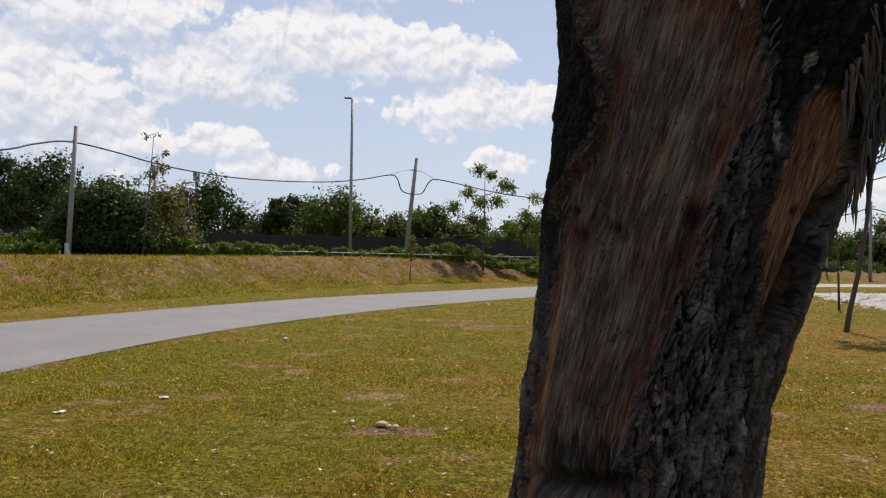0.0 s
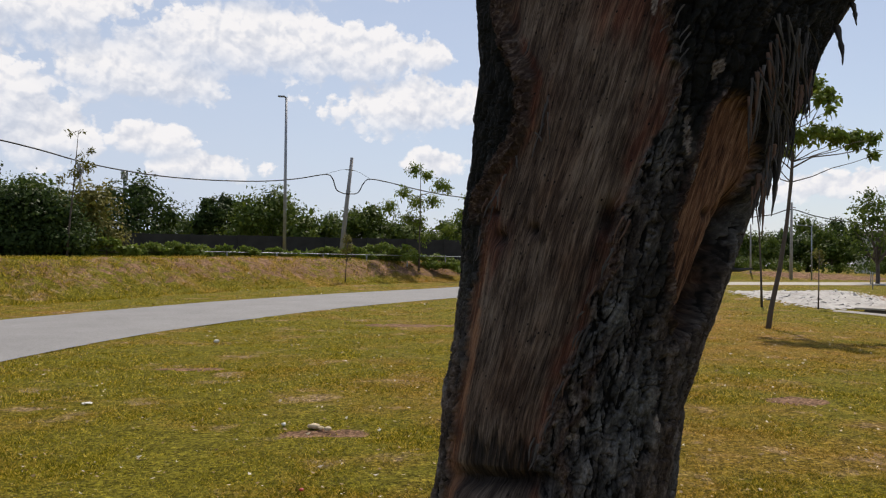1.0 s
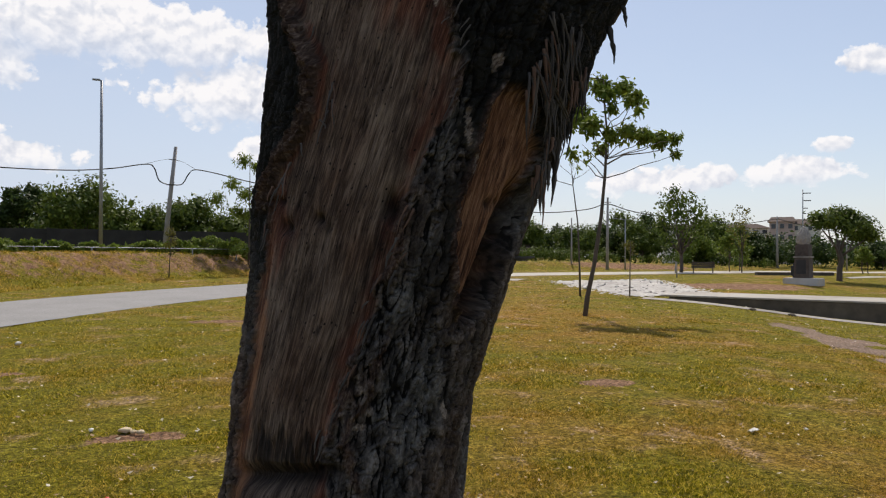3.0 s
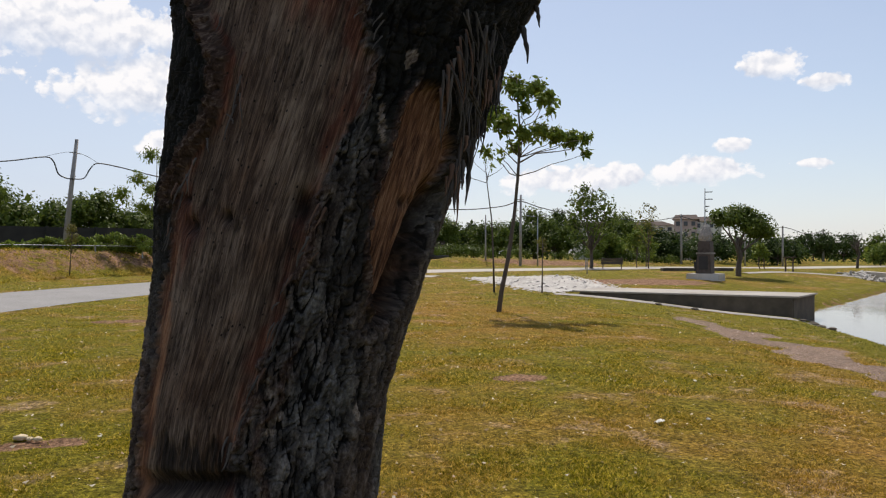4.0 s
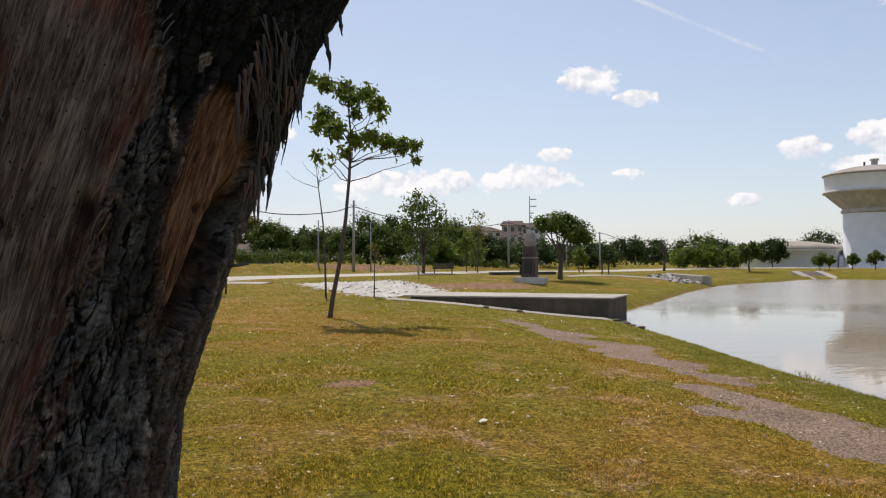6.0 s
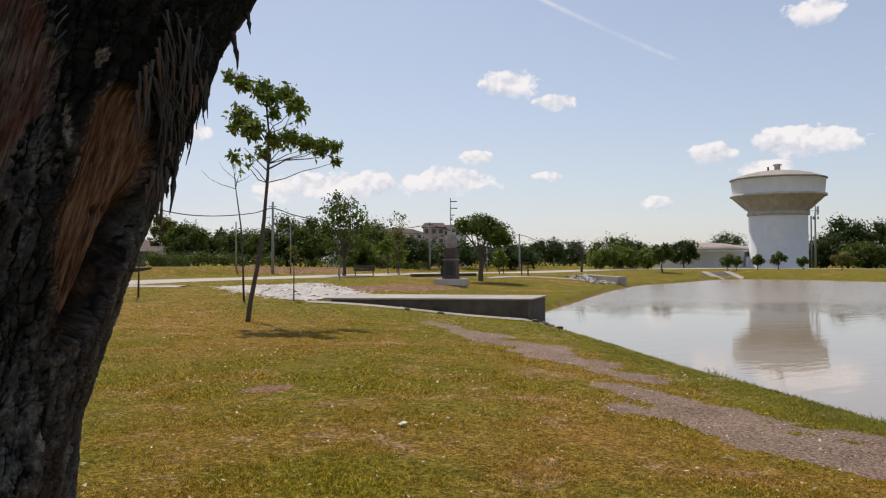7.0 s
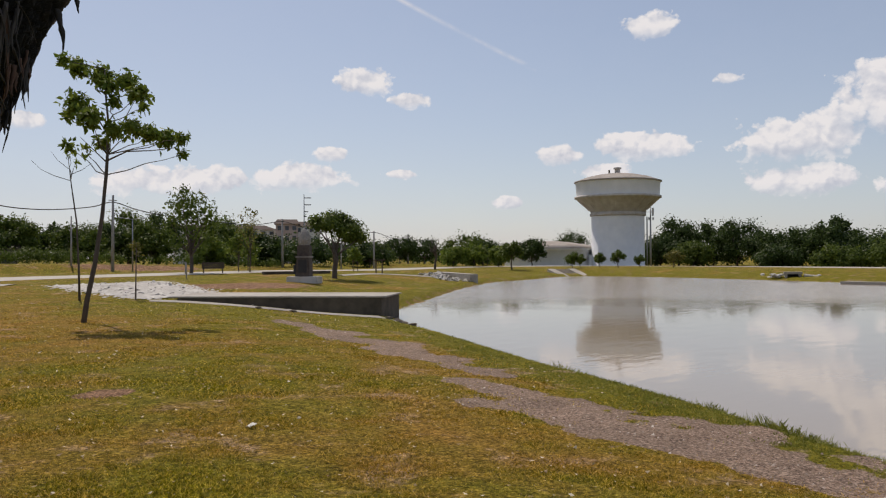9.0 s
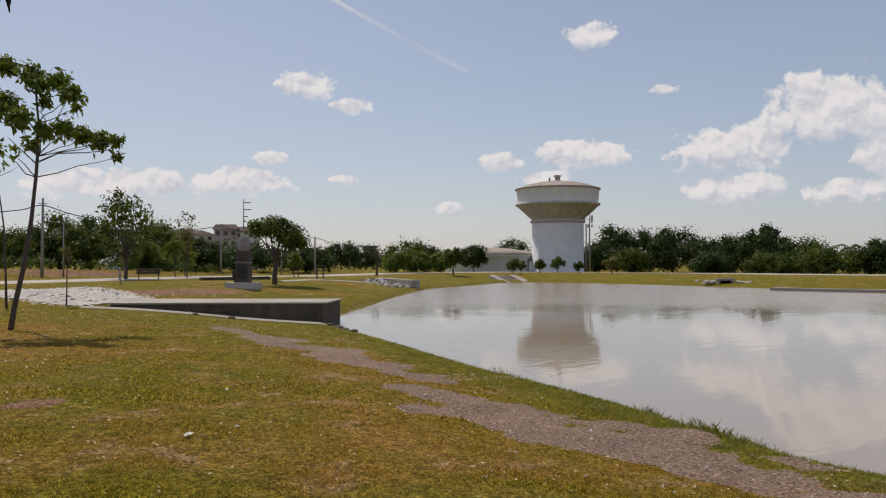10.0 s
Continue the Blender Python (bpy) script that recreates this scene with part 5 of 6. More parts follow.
part("vent_cap", mesh_of("vent_cap", *lathe([(.16, 17.3), (.16, 18.1), (0, 18.15)], 12), DARK_CONCRETE, True), tower).location = (-1.3, 1, 0)
part("pipe", mesh_of("pipe", *tapered([(4.3, -3.8, 0), (4.3, -3.8, 9.5)], .12, .12), STEEL, True), tower)
part("pier", box_mesh("pier", (.9, .9, 3.2), WHITE_PAINT, (-3.3, 3.8, .9), .04, .7), tower)
tank = new("ground_tank")
tank.location = (131, 80.3, -.7)
tagged(tank, "low round white water tank with a weathered dome", "water tank")
part("wall", mesh_of("wall", *lathe([(8.4, -.4), (8.4, 3.2), (8.7, 3.25), (8.7, 3.6)], 56), WHITE_PAINT, True), tank)
part("dome", mesh_of("dome", *lathe([(8.75, 3.55), (8.75, 3.7), (6.6, 4.35), (4.2, 4.8), (2, 5.0), (0, 5.05)], 56), DOME, True), tank)
tank2 = copy_thing(tank, pose(143, 84, -.9))
tagged(tank2, "second low white water tank behind the first", "water tank")
mast = pole(142.2, 64.5, 11.5, .2, "grey telecom mast with antenna panels", name="telecom_mast", mat=STEEL)
for i in range(3):
    w = i * 2.1
    part("antenna", box_mesh("antenna", (.28, .16, 1.5), WHITE_PAINT, (math.cos(w) * .9, math.sin(w) * .9, 10.6), .02), mast)
    arm(mast, (0, 0, 10.6), (math.cos(w) * .9, math.sin(w) * .9, 10.6), .05, "arm")
    part("radio_box", box_mesh("radio_box", (.3, .2, .5), STEEL, (math.cos(w + 1) * .5, math.sin(w + 1) * .5, 9.3), .02), mast)
for x, y, h in ((-59.8, 190.8, 21), (-68.7, 187.8, 22)):
    m = pole(x, y, h, .45, "distant grey telecom mast behind trees", name="telecom_mast", mat=STEEL)
    for i in range(4):
        w = i * 1.57
        part("antenna", box_mesh("antenna", (.35, .2, 2.2), STEEL, (math.cos(w) * .6, math.sin(w) * .6, h - 1), .03), m)

# ---- buildings ----
ROOF_TILE = worn("clay_roof", (.065, .042, .034), (.15, .105, .085), 2, .85, .3)
PINK = worn("pink_render", (.36, .27, .25), (.52, .42, .39), .8, .85, .1)
CREAM = worn("cream_render", (.48, .46, .43), (.68, .66, .62), .8, .85, .1)
HOUSE_WALL = worn("grimy_house_wall", (.14, .125, .11), (.28, .255, .225), .8, .85, .1)
PANE = worn("dark_glass", (.02, .025, .03), (.06, .07, .08), 1, .15, .0)


def block(x, y, size, turn_, label, mat, floors, bays):
    w, d, h = size
    root = new("apartment_block")
    root.location = (x, y, ground_at(x, y))
    root.rotation_euler = (0, 0, turn_)
    tagged(root, label, "building")
    part("wall", box_mesh("wall", (w, d, h), mat, (0, 0, h / 2), .02), root)
    part("roof", box_mesh("roof", (w + .8, d + .8, .9), ROOF_TILE, (0, 0, h + .4), .02, .75), root)
    pane = box_mesh("window", (w / bays * .5, .12, h / floors * .42), PANE, (0, 0, 0), .01)
    for i in range(bays):
        for j in range(floors):
            o = part("window", pane, root)
            o.location = ((i + .5) / bays * w - w / 2, -d / 2 - .03, (j + .55) / floors * h)


block(102.6, 123.0, (4.2, 9, 7.7), radians(-42), "pink apartment block with rows of windows", PINK, 4, 3)
block(105.9, 120.6, (4.6, 9, 7.3), radians(-42), "cream apartment block with small windows", CREAM, 4, 4)
block(98.9, 138.4, (20, 9, 6.9), radians(-36), "long cream apartment block above the trees", CREAM, 4, 12)


def house(x, y, w, d, h, turn_, label):
    root = new("house")
    root.location = (x, y, ground_at(x, y))
    root.rotation_euler = (0, 0, turn_)
    tagged(root, label, "house")
    part("wall", box_mesh("wall", (w, d, h), HOUSE_WALL, (0, 0, h / 2), .02), root)
    o = .5
    V = [(-w / 2 - o, -d / 2 - o, h), (w / 2 + o, -d / 2 - o, h), (w / 2 + o, d / 2 + o, h), (-w / 2 - o, d / 2 + o, h), (-w / 2 - o, 0, h + d * .38), (w / 2 + o, 0, h + d * .38)]
    part("roof", mesh_of("roof", V, [(0, 1, 5, 4), (2, 3, 4, 5), (1, 2, 5), (3, 0, 4), (3, 2, 1, 0)], ROOF_TILE), root)
    for i in (-1, 1):
        part("window", box_mesh("window", (w * .2, .1, .9), PANE, (i * w * .25, -d / 2 - .02, h * .55), .01), root)


house(31, 79, 3.2, 3, .9, radians(-15), "small house with a brown pitched roof behind shrubs")
house(27.6, 80.5, 2.6, 3, 1.5, radians(-15), "small house with a greyish pitched roof")

# ---- drain outlet with its concrete wing wall, rubble apron ----
def prism(name, base, z_low, z_high, mat, bevel=.02):
    bm = bmesh.new()
    lo = [bm.verts.new((x, y, z)) for (x, y), z in zip(base, z_low)]
    hi = [bm.verts.new((x, y, z)) for (x, y), z in zip(base, z_high)]
    n = len(base)
    bm.faces.new(lo[::-1])
    bm.faces.new(hi)
    for i in range(n):
        bm.faces.new((lo[i], lo[(i + 1) % n], hi[(i + 1) % n], hi[i]))
    bmesh.ops.recalc_face_normals(bm, faces=bm.faces[:])
    bmesh.ops.bevel(bm, geom=bm.edges[:], offset=bevel, segments=2, affect="EDGES")
    return bm_mesh(name, bm, mat)


outlet = new("drain_outlet")
outlet.location = (0, 0, 0)
tagged(outlet, "stained concrete drain outlet wall running into the pond", "drain")
base = [(16.2, 25.3), (20.45, 19.25), (23.2, 20.9), (18.6, 27.2)]
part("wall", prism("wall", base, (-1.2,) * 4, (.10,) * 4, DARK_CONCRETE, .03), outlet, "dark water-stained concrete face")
part("slab", prism("slab", [(16.0, 25.5), (20.54, 19.12), (23.3, 20.85), (18.6, 27.5)], (.105,) * 4, (.165, .165, .15, .16), CONCRETE, .015), outlet, "pale concrete top slab")
strip_pts = spline([(15.3, 25.4), (17.5, 21.9), (19.6, 18.6), (20.7, 17.0)], 6)
V, Fc = strip(strip_pts, [.55] * len(strip_pts), .05, .1, 4)
thing("kerb", mesh_of("kerb", V, Fc, CONCRETE), "pale concrete strip at the foot of the outlet wall", "kerb", kind="structure")


def stone_mesh(seed, mat):
    q = np.random.default_rng(seed)
    bm = bmesh.new()
    bmesh.ops.create_icosphere(bm, subdivisions=1, radius=.5)
    for v in bm.verts:
        v.co *= .75 + .5 * q.random()
        v.co.z *= .6
    return bm_mesh("stone", bm, mat)


STONES = [stone_mesh(i, STONE) for i in range(7)]
DARK_STONE = [stone_mesh(20 + i, DARK_CONCRETE) for i in range(3)]


def rubble(label, spots, seed, lo, hi):
    q = np.random.default_rng(seed)
    root = new("rubble_apron")
    root.location = (0, 0, 0)
    tagged(root, label, "rubble")
    for x, y, z in spots:
        o = part("stone", STONES[q.integers(7)], root)
        s = lo + (hi - lo) * q.random()
        o.location = (x, y, z + s * .03)
        o.rotation_euler = (q.normal() * .3, q.normal() * .3, q.random() * 6)
        o.scale = (s * 1.5, s, s * .5)


q = np.random.default_rng(9)
spots = []
quad = [np.array(c) for c in ((15.2, 26.2), (19.7, 27.4), (24.2, 39.6), (17.5, 38.4))]
while len(spots) < 300:
    u, v = q.random(), q.random()
    p = (quad[0] * (1 - u) + quad[1] * u) * (1 - v) + (quad[3] * (1 - u) + quad[2] * u) * v
    p = p + q.normal(size=2) * .12
    wob = .03 + .03 * math.sin(v * 9)
    if wob < u < 1 - wob:
        spots.append((p[0], p[1], ground_at(*p)))
rubble("spread of pale grey rubble stones beside the outlet", spots, 1, .13, .32)
V = []
n = 16
for j in range(n + 1):
    for i in range(7):
        u, v = .05 + .9 * i / 6, j / n
        p = (quad[0] * (1 - u) + quad[1] * u) * (1 - v) + (quad[3] * (1 - u) + quad[2] * u) * v
        V.append((p[0], p[1], ground_at(*p) + .035))
thing("rubble_bed", mesh_of("rubble_bed", V, [(j * 7 + i, j * 7 + i + 1, j * 7 + i + 8, j * 7 + i + 7) for j in range(n) for i in range(6)], STONE), "pale grit bed under the rubble", "ground", kind="structure")
for x, y, s in ((20.5, 18.5, .4), (20.15, 17.9, .32), (20.0, 17.4, .3), (19.7, 18.2, .25), (17.8, 20.8, .22), (17.2, 21.9, .2)):
    o = thing("stone", DARK_STONE[int(x * 10) % 3], "dark wet stone at the pond's edge", "stone", "stones at the pond's edge", at=(x, y, max(WATER, ground_at(x, y)) + s * .12))
    o.scale = (s * 1.3, s, s)

# second outlet further along the shore
out2 = new("drain_outlet")
out2.location = (0, 0, 0)
tagged(out2, "grey concrete wing wall with a rubble slope by the pond", "drain")
part("wall", prism("wall", [(51.5, 38.9), (52.2, 38.6), (56.2, 45.4), (55.4, 45.8)], (-1.2,) * 4, (.08, .08, .14, .14), CONCRETE, .03), out2)
spots = []
for i in range(190):
    u, v = q.random(), q.random()
    x, y = 51.3 + 3.6 * v - (1.9 + .6 * v) * u, 38.6 + 6.4 * v + (.9 - .6 * v) * u
    spots.append((x, y, max(ground_at(x, y), WATER) + .02 + .22 * (1 - u) * v))
rubble("pale rubble slope beside the far wing wall", spots, 2, .16, .34)
drain_line = spline([(39, 41), (44, 43), (48, 43.2), (52, 42.6)], 6)
V, Fc = strip(drain_line, [.7] * len(drain_line), .06, .1, 4)
thing("drain_kerb", mesh_of("drain_kerb", V, Fc, CONCRETE), "narrow pale concrete drain edge across the grass", "kerb", kind="structure")

slab_line = spline([(12.9, 46.0), (14.6, 42.9), (16.9, 40.7)], 6)
V, Fc = strip(slab_line, [2.0] * len(slab_line), .05, .1, 4)
thing("concrete_pad", mesh_of("concrete_pad", V, Fc, CONCRETE), "pale flat concrete pad beside the park road", "pavement", kind="structure")
edge_line = spline([(66.9, 14.6), (66.2, 10), (65.9, 5), (65.2, -3)], 6)
V, Fc = strip(edge_line, [.9] * len(edge_line), .1, .1, 4)
V[:, 2] = np.maximum(V[:, 2], WATER + .22)
bm = bmesh.new()
bm.from_mesh(mesh_of("pond_edging", V, Fc, CONCRETE))
bmesh.ops.solidify(bm, geom=bm.faces[:], thickness=.5)
thing("pond_edging", bm_mesh("pond_edging", bm, CONCRETE), "low pale concrete edging along the far water", "kerb", kind="structure")

# boat ramp and culvert on the far shore
ramp = new("ramp")
ramp.location = (78.6, 45.6, WATER)
ramp.rotation_euler = (0, 0, radians(-32))
tagged(ramp, "pair of sloping concrete slabs at the far shore", "ramp")
for i in (-1, 1):
    part("slab", prism("slab", [(i * 1.3 - .45, -2.2), (i * 1.3 + .45, -2.2), (i * 1.3 + .45, 1.6), (i * 1.3 - .45, 1.6)], (-.4,) * 4, (.02, .02, .8, .8), CONCRETE, .02), ramp)
part("step", prism("step", [(-.8, -1.8), (.8, -1.8), (.8, 1.6), (-.8, 1.6)], (-.4,) * 4, (-.02, -.02, .74, .74), DARK_CONCRETE, .02), ramp, "dark stained middle steps")
culvert = new("culvert")
culvert.location = (74.9, 20.4, WATER + .1)
culvert.scale = (.8, .8, .8)
culvert.rotation_euler = (0, 0, radians(-70))
tagged(culvert, "small stone culvert with a black block as the shade inside the opening on the far shore", "culvert")
part("head_wall", prism("head_wall", [(-.85, -.2), (-.6, -.2), (-.6, 1.2), (-.85, 1.2)], (-.3,) * 4, (.7,) * 4, CONCRETE), culvert)
part("head_wall", prism("head_wall", [(.6, -.2), (.85, -.2), (.85, 1.2), (.6, 1.2)], (-.3,) * 4, (.7,) * 4, CONCRETE), culvert)
part("lintel", prism("lintel", [(-.95, -.25), (.95, -.25), (.95, 1.2), (-.95, 1.2)], (.55,) * 4, (.8,) * 4, CONCRETE), culvert)
# black block added in place of the shade deep inside the culvert
part("opening", prism("opening", [(-.6, .9), (.6, .9), (.6, 1.1), (-.6, 1.1)], (-.3,) * 4, (.56,) * 4, CABLE), culvert, "black block as the shade inside the opening")
for i in range(26):
    o = part("stone", STONES[i % 7], culvert)
    side = 1 if i % 2 else -1
    o.location = (side * (1.1 + 2.1 * q.random()), -.1 + .9 * q.random(), .1 + .4 * q.random())
    s = .35 + .3 * q.random()
    o.scale = (s, s, s)

# ---- monument, bench, posts, banner mast ----
mon = new("monument")
mon.location = (30.43, 34.81, ground_at(30.43, 34.81))
mon.rotation_euler = (0, 0, radians(-60))
mon.scale = (.82, .82, .97)
tagged(mon, "carved stone monument on a white plinth", "monument")
CARVED = worn("carved_stone", (.14, .125, .11), (.40, .37, .33), 7, .9, .9, .04)
GREYSTONE = worn("dark_granite", (.035, .026, .021), (.13, .10, .082), 6, .8, .4)
part("plinth", box_mesh("plinth", (2.2, 1.3, .5), STAINED_WHITE, (0, 0, .1), .03), mon, "white painted plinth")
part("pedestal", box_mesh("pedestal", (.95, .85, 1.1), GREYSTONE, (0, 0, .9), .03, .94), mon, "dark stone pedestal")
part("plaque", box_mesh("plaque", (.6, .04, .75), CABLE, (0, -.43, .95), .01), mon, "black plaque")
part("cornice", box_mesh("cornice", (1.02, .92, .1), CARVED, (0, 0, 1.5), .02), mon)
part("block", box_mesh("block", (.85, .8, .65), GREYSTONE, (0, 0, 1.87), .03, .95), mon)
V, Fc = lathe([(.36, 2.18), (.42, 2.3), (.44, 2.5), (.38, 2.75), (.26, 2.98), (.10, 3.14), (0, 3.2)], 20)
V = [(x * (1 + .10 * math.sin(9 * math.atan2(y, x) + z * 6)), y * (1 + .10 * math.sin(9 * math.atan2(y, x) + z * 6)), z) for x, y, z in V]
part("finial", mesh_of("finial", V, Fc, CARVED), mon, "carved pale bud-shaped top")
part("side_ornament", box_mesh("side_ornament", (.35, .5, .8), CABLE, (-.62, .1, .75), .12), mon, "dark rounded ornament")
WOOD = worn("dark_timber", (.05, .035, .025), (.12, .085, .06), 12, .8, .3, stretch=(1, .2, 1))
bench = new("bench")
bench.location = (36.4, 52.3, ground_at(36.4, 52.3))
bench.rotation_euler = (0, 0, radians(-34))
tagged(bench, "dark brown timber bench on the grass", "bench")
for i in range(3):
    part("seat_slat", box_mesh("seat_slat", (1.7, .12, .05), WOOD, (0, -.16 + i * .15, .42), .01), bench)
for i in range(3):
    part("back_slat", box_mesh("back_slat", (1.7, .04, .13), WOOD, (0, .24, .50 + i * .15), .01), bench)
for i in (-1, 1):
    part("leg", box_mesh("leg", (.08, .45, .42), WOOD, (i * .7, 0, .2), .01), bench)
    part("back_post", box_mesh("back_post", (.07, .06, .9), WOOD, (i * .7, .28, .45), .01), bench)
sign = new("notice_stand")
sign.location = (46.4, 44.2, ground_at(46.4, 44.2))
sign.rotation_euler = (0, 0, radians(-40))
tagged(sign, "small wooden stand on two posts with a flat roof", "stand")
for i in (-1, 1):
    part("post", box_mesh("post", (.1, .1, 1.1), WOOD, (i * .25, 0, .5), .01), sign)
part("roof", box_mesh("roof", (.95, .5, .08), WOOD, (0, 0, 1.08), .02), sign)
bm_ = pole(38.2, 43.8, 5.8, .05, "thin mast with small horizontal banner arms", name="banner_mast", mat=STEEL)
for i, (z, w) in enumerate(((5.55, .5), (5.05, .5), (4.55, .3), (4.2, .2))):
    arm(bm_, (0, 0, z), (w * .8, -w * .6, z), .035, "arm", CABLE)
post_ = pole(33.4, 51.4, .9, .05, "short white-topped marker post on the grass", name="marker_post")
pole(27.8, 42.6, 1.0, .035, "short wooden stake on the grass", name="stake")

# low kerbed planter behind the monument
thing("planter_edge", prism("planter_edge", [(36.5, 46.2), (41.5, 44.6), (41.9, 45.4), (36.9, 47)], (.1,) * 4, (.5,) * 4, DARK_CONCRETE), "low dark concrete planter edge by the road", "kerb", kind="structure")

# ---- litter and small things on the lawn ----
PALE = worn("pale_litter", (.62, .58, .50), (.82, .79, .72), 30, .7, .2)
CLAY = worn("clay_lump", (.50, .38, .22), (.75, .62, .42), 25, .9, .6)
RED = worn("red_plastic", (.40, .02, .015), (.55, .04, .03), 20, .4, .1)


def lump(name, x, y, s, mat, label, category, flat=.5, seed=0):
    q = np.random.default_rng(seed)
    bm = bmesh.new()
    bmesh.ops.create_icosphere(bm, subdivisions=2, radius=.5)
    for v in bm.verts:
        v.co *= 1 + .35 * noise.noise(v.co * 3 + Vector((seed, 0, 0)))
        v.co.z *= flat
    o = thing(name, bm_mesh(name, bm, mat, True), label, category, at=(x, y, ground_at(x, y) + s * flat * .3 + .01), turn=q.random() * 6)
    o.scale = (s, s * .8, s)
    return o


lump("clod", -.55, 7.42, .12, CLAY, "yellowish clod of dry clay on bare earth", "clod", .42, 1)
lump("clod", -.48, 7.36, .07, CLAY, "crumbled yellowish clay on bare earth", "clod", .5, 8)
lump("clod", -.84, 7.53, .055, PALE, "small white pebble on the lawn", "pebble", .7, 2)
lump("clod", -.42, 7.32, .08, CLAY, "small brown clod on bare earth", "clod", .5, 3)
lump("litter", -.47, 5.4, .04, RED, "small red scrap on the lawn", "litter", .5, 4)


def scrap(x, y, w, d, turn_, label, lift=.03, mat=PALE):
    """A crumpled thin piece of packaging."""
    q = np.random.default_rng(int(x * 100) % 997)
    V, Fc = [], []
    for j in range(5):
        for i in range(7):
            V.append(((i / 6 - .5) * w, (j / 4 - .5) * d, lift + q.random() * .018))
    for j in range(4):
        for i in range(6):
            a = j * 7 + i
            Fc.append((a, a + 1, a + 8, a + 7))
    o = thing("litter", mesh_of("litter", V, Fc, mat), label, "litter", at=(x, y, ground_at(x, y)), turn=turn_)
    o.modifiers.new("thick", "SOLIDIFY").thickness = .006


scrap(4.93, 6.16, .12, .05, .4, "flat white food tray left on the lawn", .018)
scrap(-3.76, 7.81, .13, .06, 1.1, "crumpled clear plastic bottle on the lawn", .014)
scrap(-3.04, 8.7, .10, .06, .2, "crumpled plastic cup on the lawn", .014)
lump("litter", 5.55, 6.2, .045, PALE, "small white scrap on the lawn", "litter", .5, 5)
lump("litter", 2.3, 13.3, .09, PALE, "white scrap on the grass", "litter", .5, 6)
lump("litter", -3.0, 15.2, .10, PALE, "white scrap on the grass near the road", "litter", .6, 7)

q = np.random.default_rng(77)


def sector(count, near, far, lo, hi, power=1.0):
    a = np.radians(lo + (hi - lo) * q.random(count))
    r = near * (far / near) ** (q.random(count) ** power)
    return r * np.sin(a), r * np.cos(a)


def road_off(x, y):
    return off_line(x, y, ROAD)[0]


# dry fallen leaves, pale flecks in the grass
x, y = sector(9000, 4.3, 40, -34, 88, .75)
keep = (gravel_at(x, y) < .5) & (lake_off(x, y) > 1) & (road_off(x, y) > 2.8)
x, y = x[keep], y[keep]
z = height(x, y) + .028
n = len(x)
s = (.005 + .014 * q.random(n) ** 3) * (1 + np.hypot(x, y) / 16)
w = q.random(n) * 6.28
tilt = q.normal(size=n) * .35
dx, dy = np.cos(w) * s, np.sin(w) * s
V = np.stack([np.stack([x - dx, y - dy, z], 1), np.stack([x + dy * .45, y - dx * .45, z + tilt * s], 1), np.stack([x + dx, y + dy, z + .4 * s], 1), np.stack([x - dy * .45, y + dx * .45, z - tilt * s * .3], 1)], 1).reshape(-1, 3)
k = material("dry_leaves")
isl = k.n("ShaderNodeNewGeometry").outputs["Random Per Island"]
DRY = finish(k, k.ramp(isl, [(0, (.22, .13, .06)), (.6, (.42, .31, .16)), (1, (.72, .66, .52))]), .8)
i4 = np.arange(n)[:, None] * 4
thing("fallen_leaves", soup("fallen_leaves", V, np.concatenate([i4 + [0, 1, 2], i4 + [0, 2, 3]], 1).reshape(-1, 3), DRY), "scattered dry pale leaves on the lawn", "leaves", kind="stuff")

# grass blades
def blades(name, x, y, tall, wide, mat, label, lean=.6):
    n = len(x)
    z = height(x, y)
    z = z - .012
    w, h = q.random(n) * 6.28, tall * (.5 + .8 * q.random(n))
    bx, by = np.cos(w) * wide, np.sin(w) * wide
    lx, ly = q.normal(size=n) * lean * h, q.normal(size=n) * lean * h
    V = np.stack([np.stack([x - bx, y - by, z], 1), np.stack([x + bx, y + by, z], 1), np.stack([x + lx, y + ly, z + h], 1)], 1).reshape(-1, 3)
    T = np.arange(3 * n).reshape(-1, 3)
    thing(name, soup(name, V, T, mat), label, "grass", kind="stuff")


def blade_material():
    k = material("grass_blades")
    p = place(k)
    isl = k.n("ShaderNodeNewGeometry").outputs["Random Per Island"]
    big, mid = k.noise(p, .16, 4, .55).outputs[0], k.noise(p, .75, 5, .62).outputs[0]
    f = k.math("ADD", k.math("ADD", k.math("MULTIPLY", big, .7), k.math("ADD", k.math("MULTIPLY", mid, .65), k.ramp(k.math("DIVIDE", k.n("ShaderNodeSeparateXYZ", {0: p}).outputs[0], 30.0, True), [(0, 0.0), (.25, .11), (.42, .04), (.6, .0)]))), k.math("MULTIPLY", k.math("SUBTRACT", isl, .5), .3))
    green = k.ramp(isl, [(0, (.058, .060, .002)), (.55, (.225, .195, .007)), (1, (.62, .50, .065))])
    dry = k.ramp(isl, [(0, (.19, .092, .010)), (.6, (.37, .205, .032)), (1, (.54, .36, .10))])
    col = k.mix(k.ramp(f, [(.62, 0.0), (.9, .92)]), green, dry)
    col = k.mix(1.0, col, k.ramp(k.noise(p, 19, 4, .7).outputs[0], [(.36, .62), (.5, 1.15), (.64, 1.75)]), "MULTIPLY")
    d = k.n("ShaderNodeBsdfPrincipled", {"Base Color": col, "Roughness": .75, "Specular IOR Level": .08})
    tr = k.n("ShaderNodeBsdfTranslucent", {0: col})
    k.n("ShaderNodeOutputMaterial", {0: k.n("ShaderNodeMixShader", {0: .4, 1: d.outputs[0], 2: tr.outputs[0]}).outputs[0]})
    return k.m


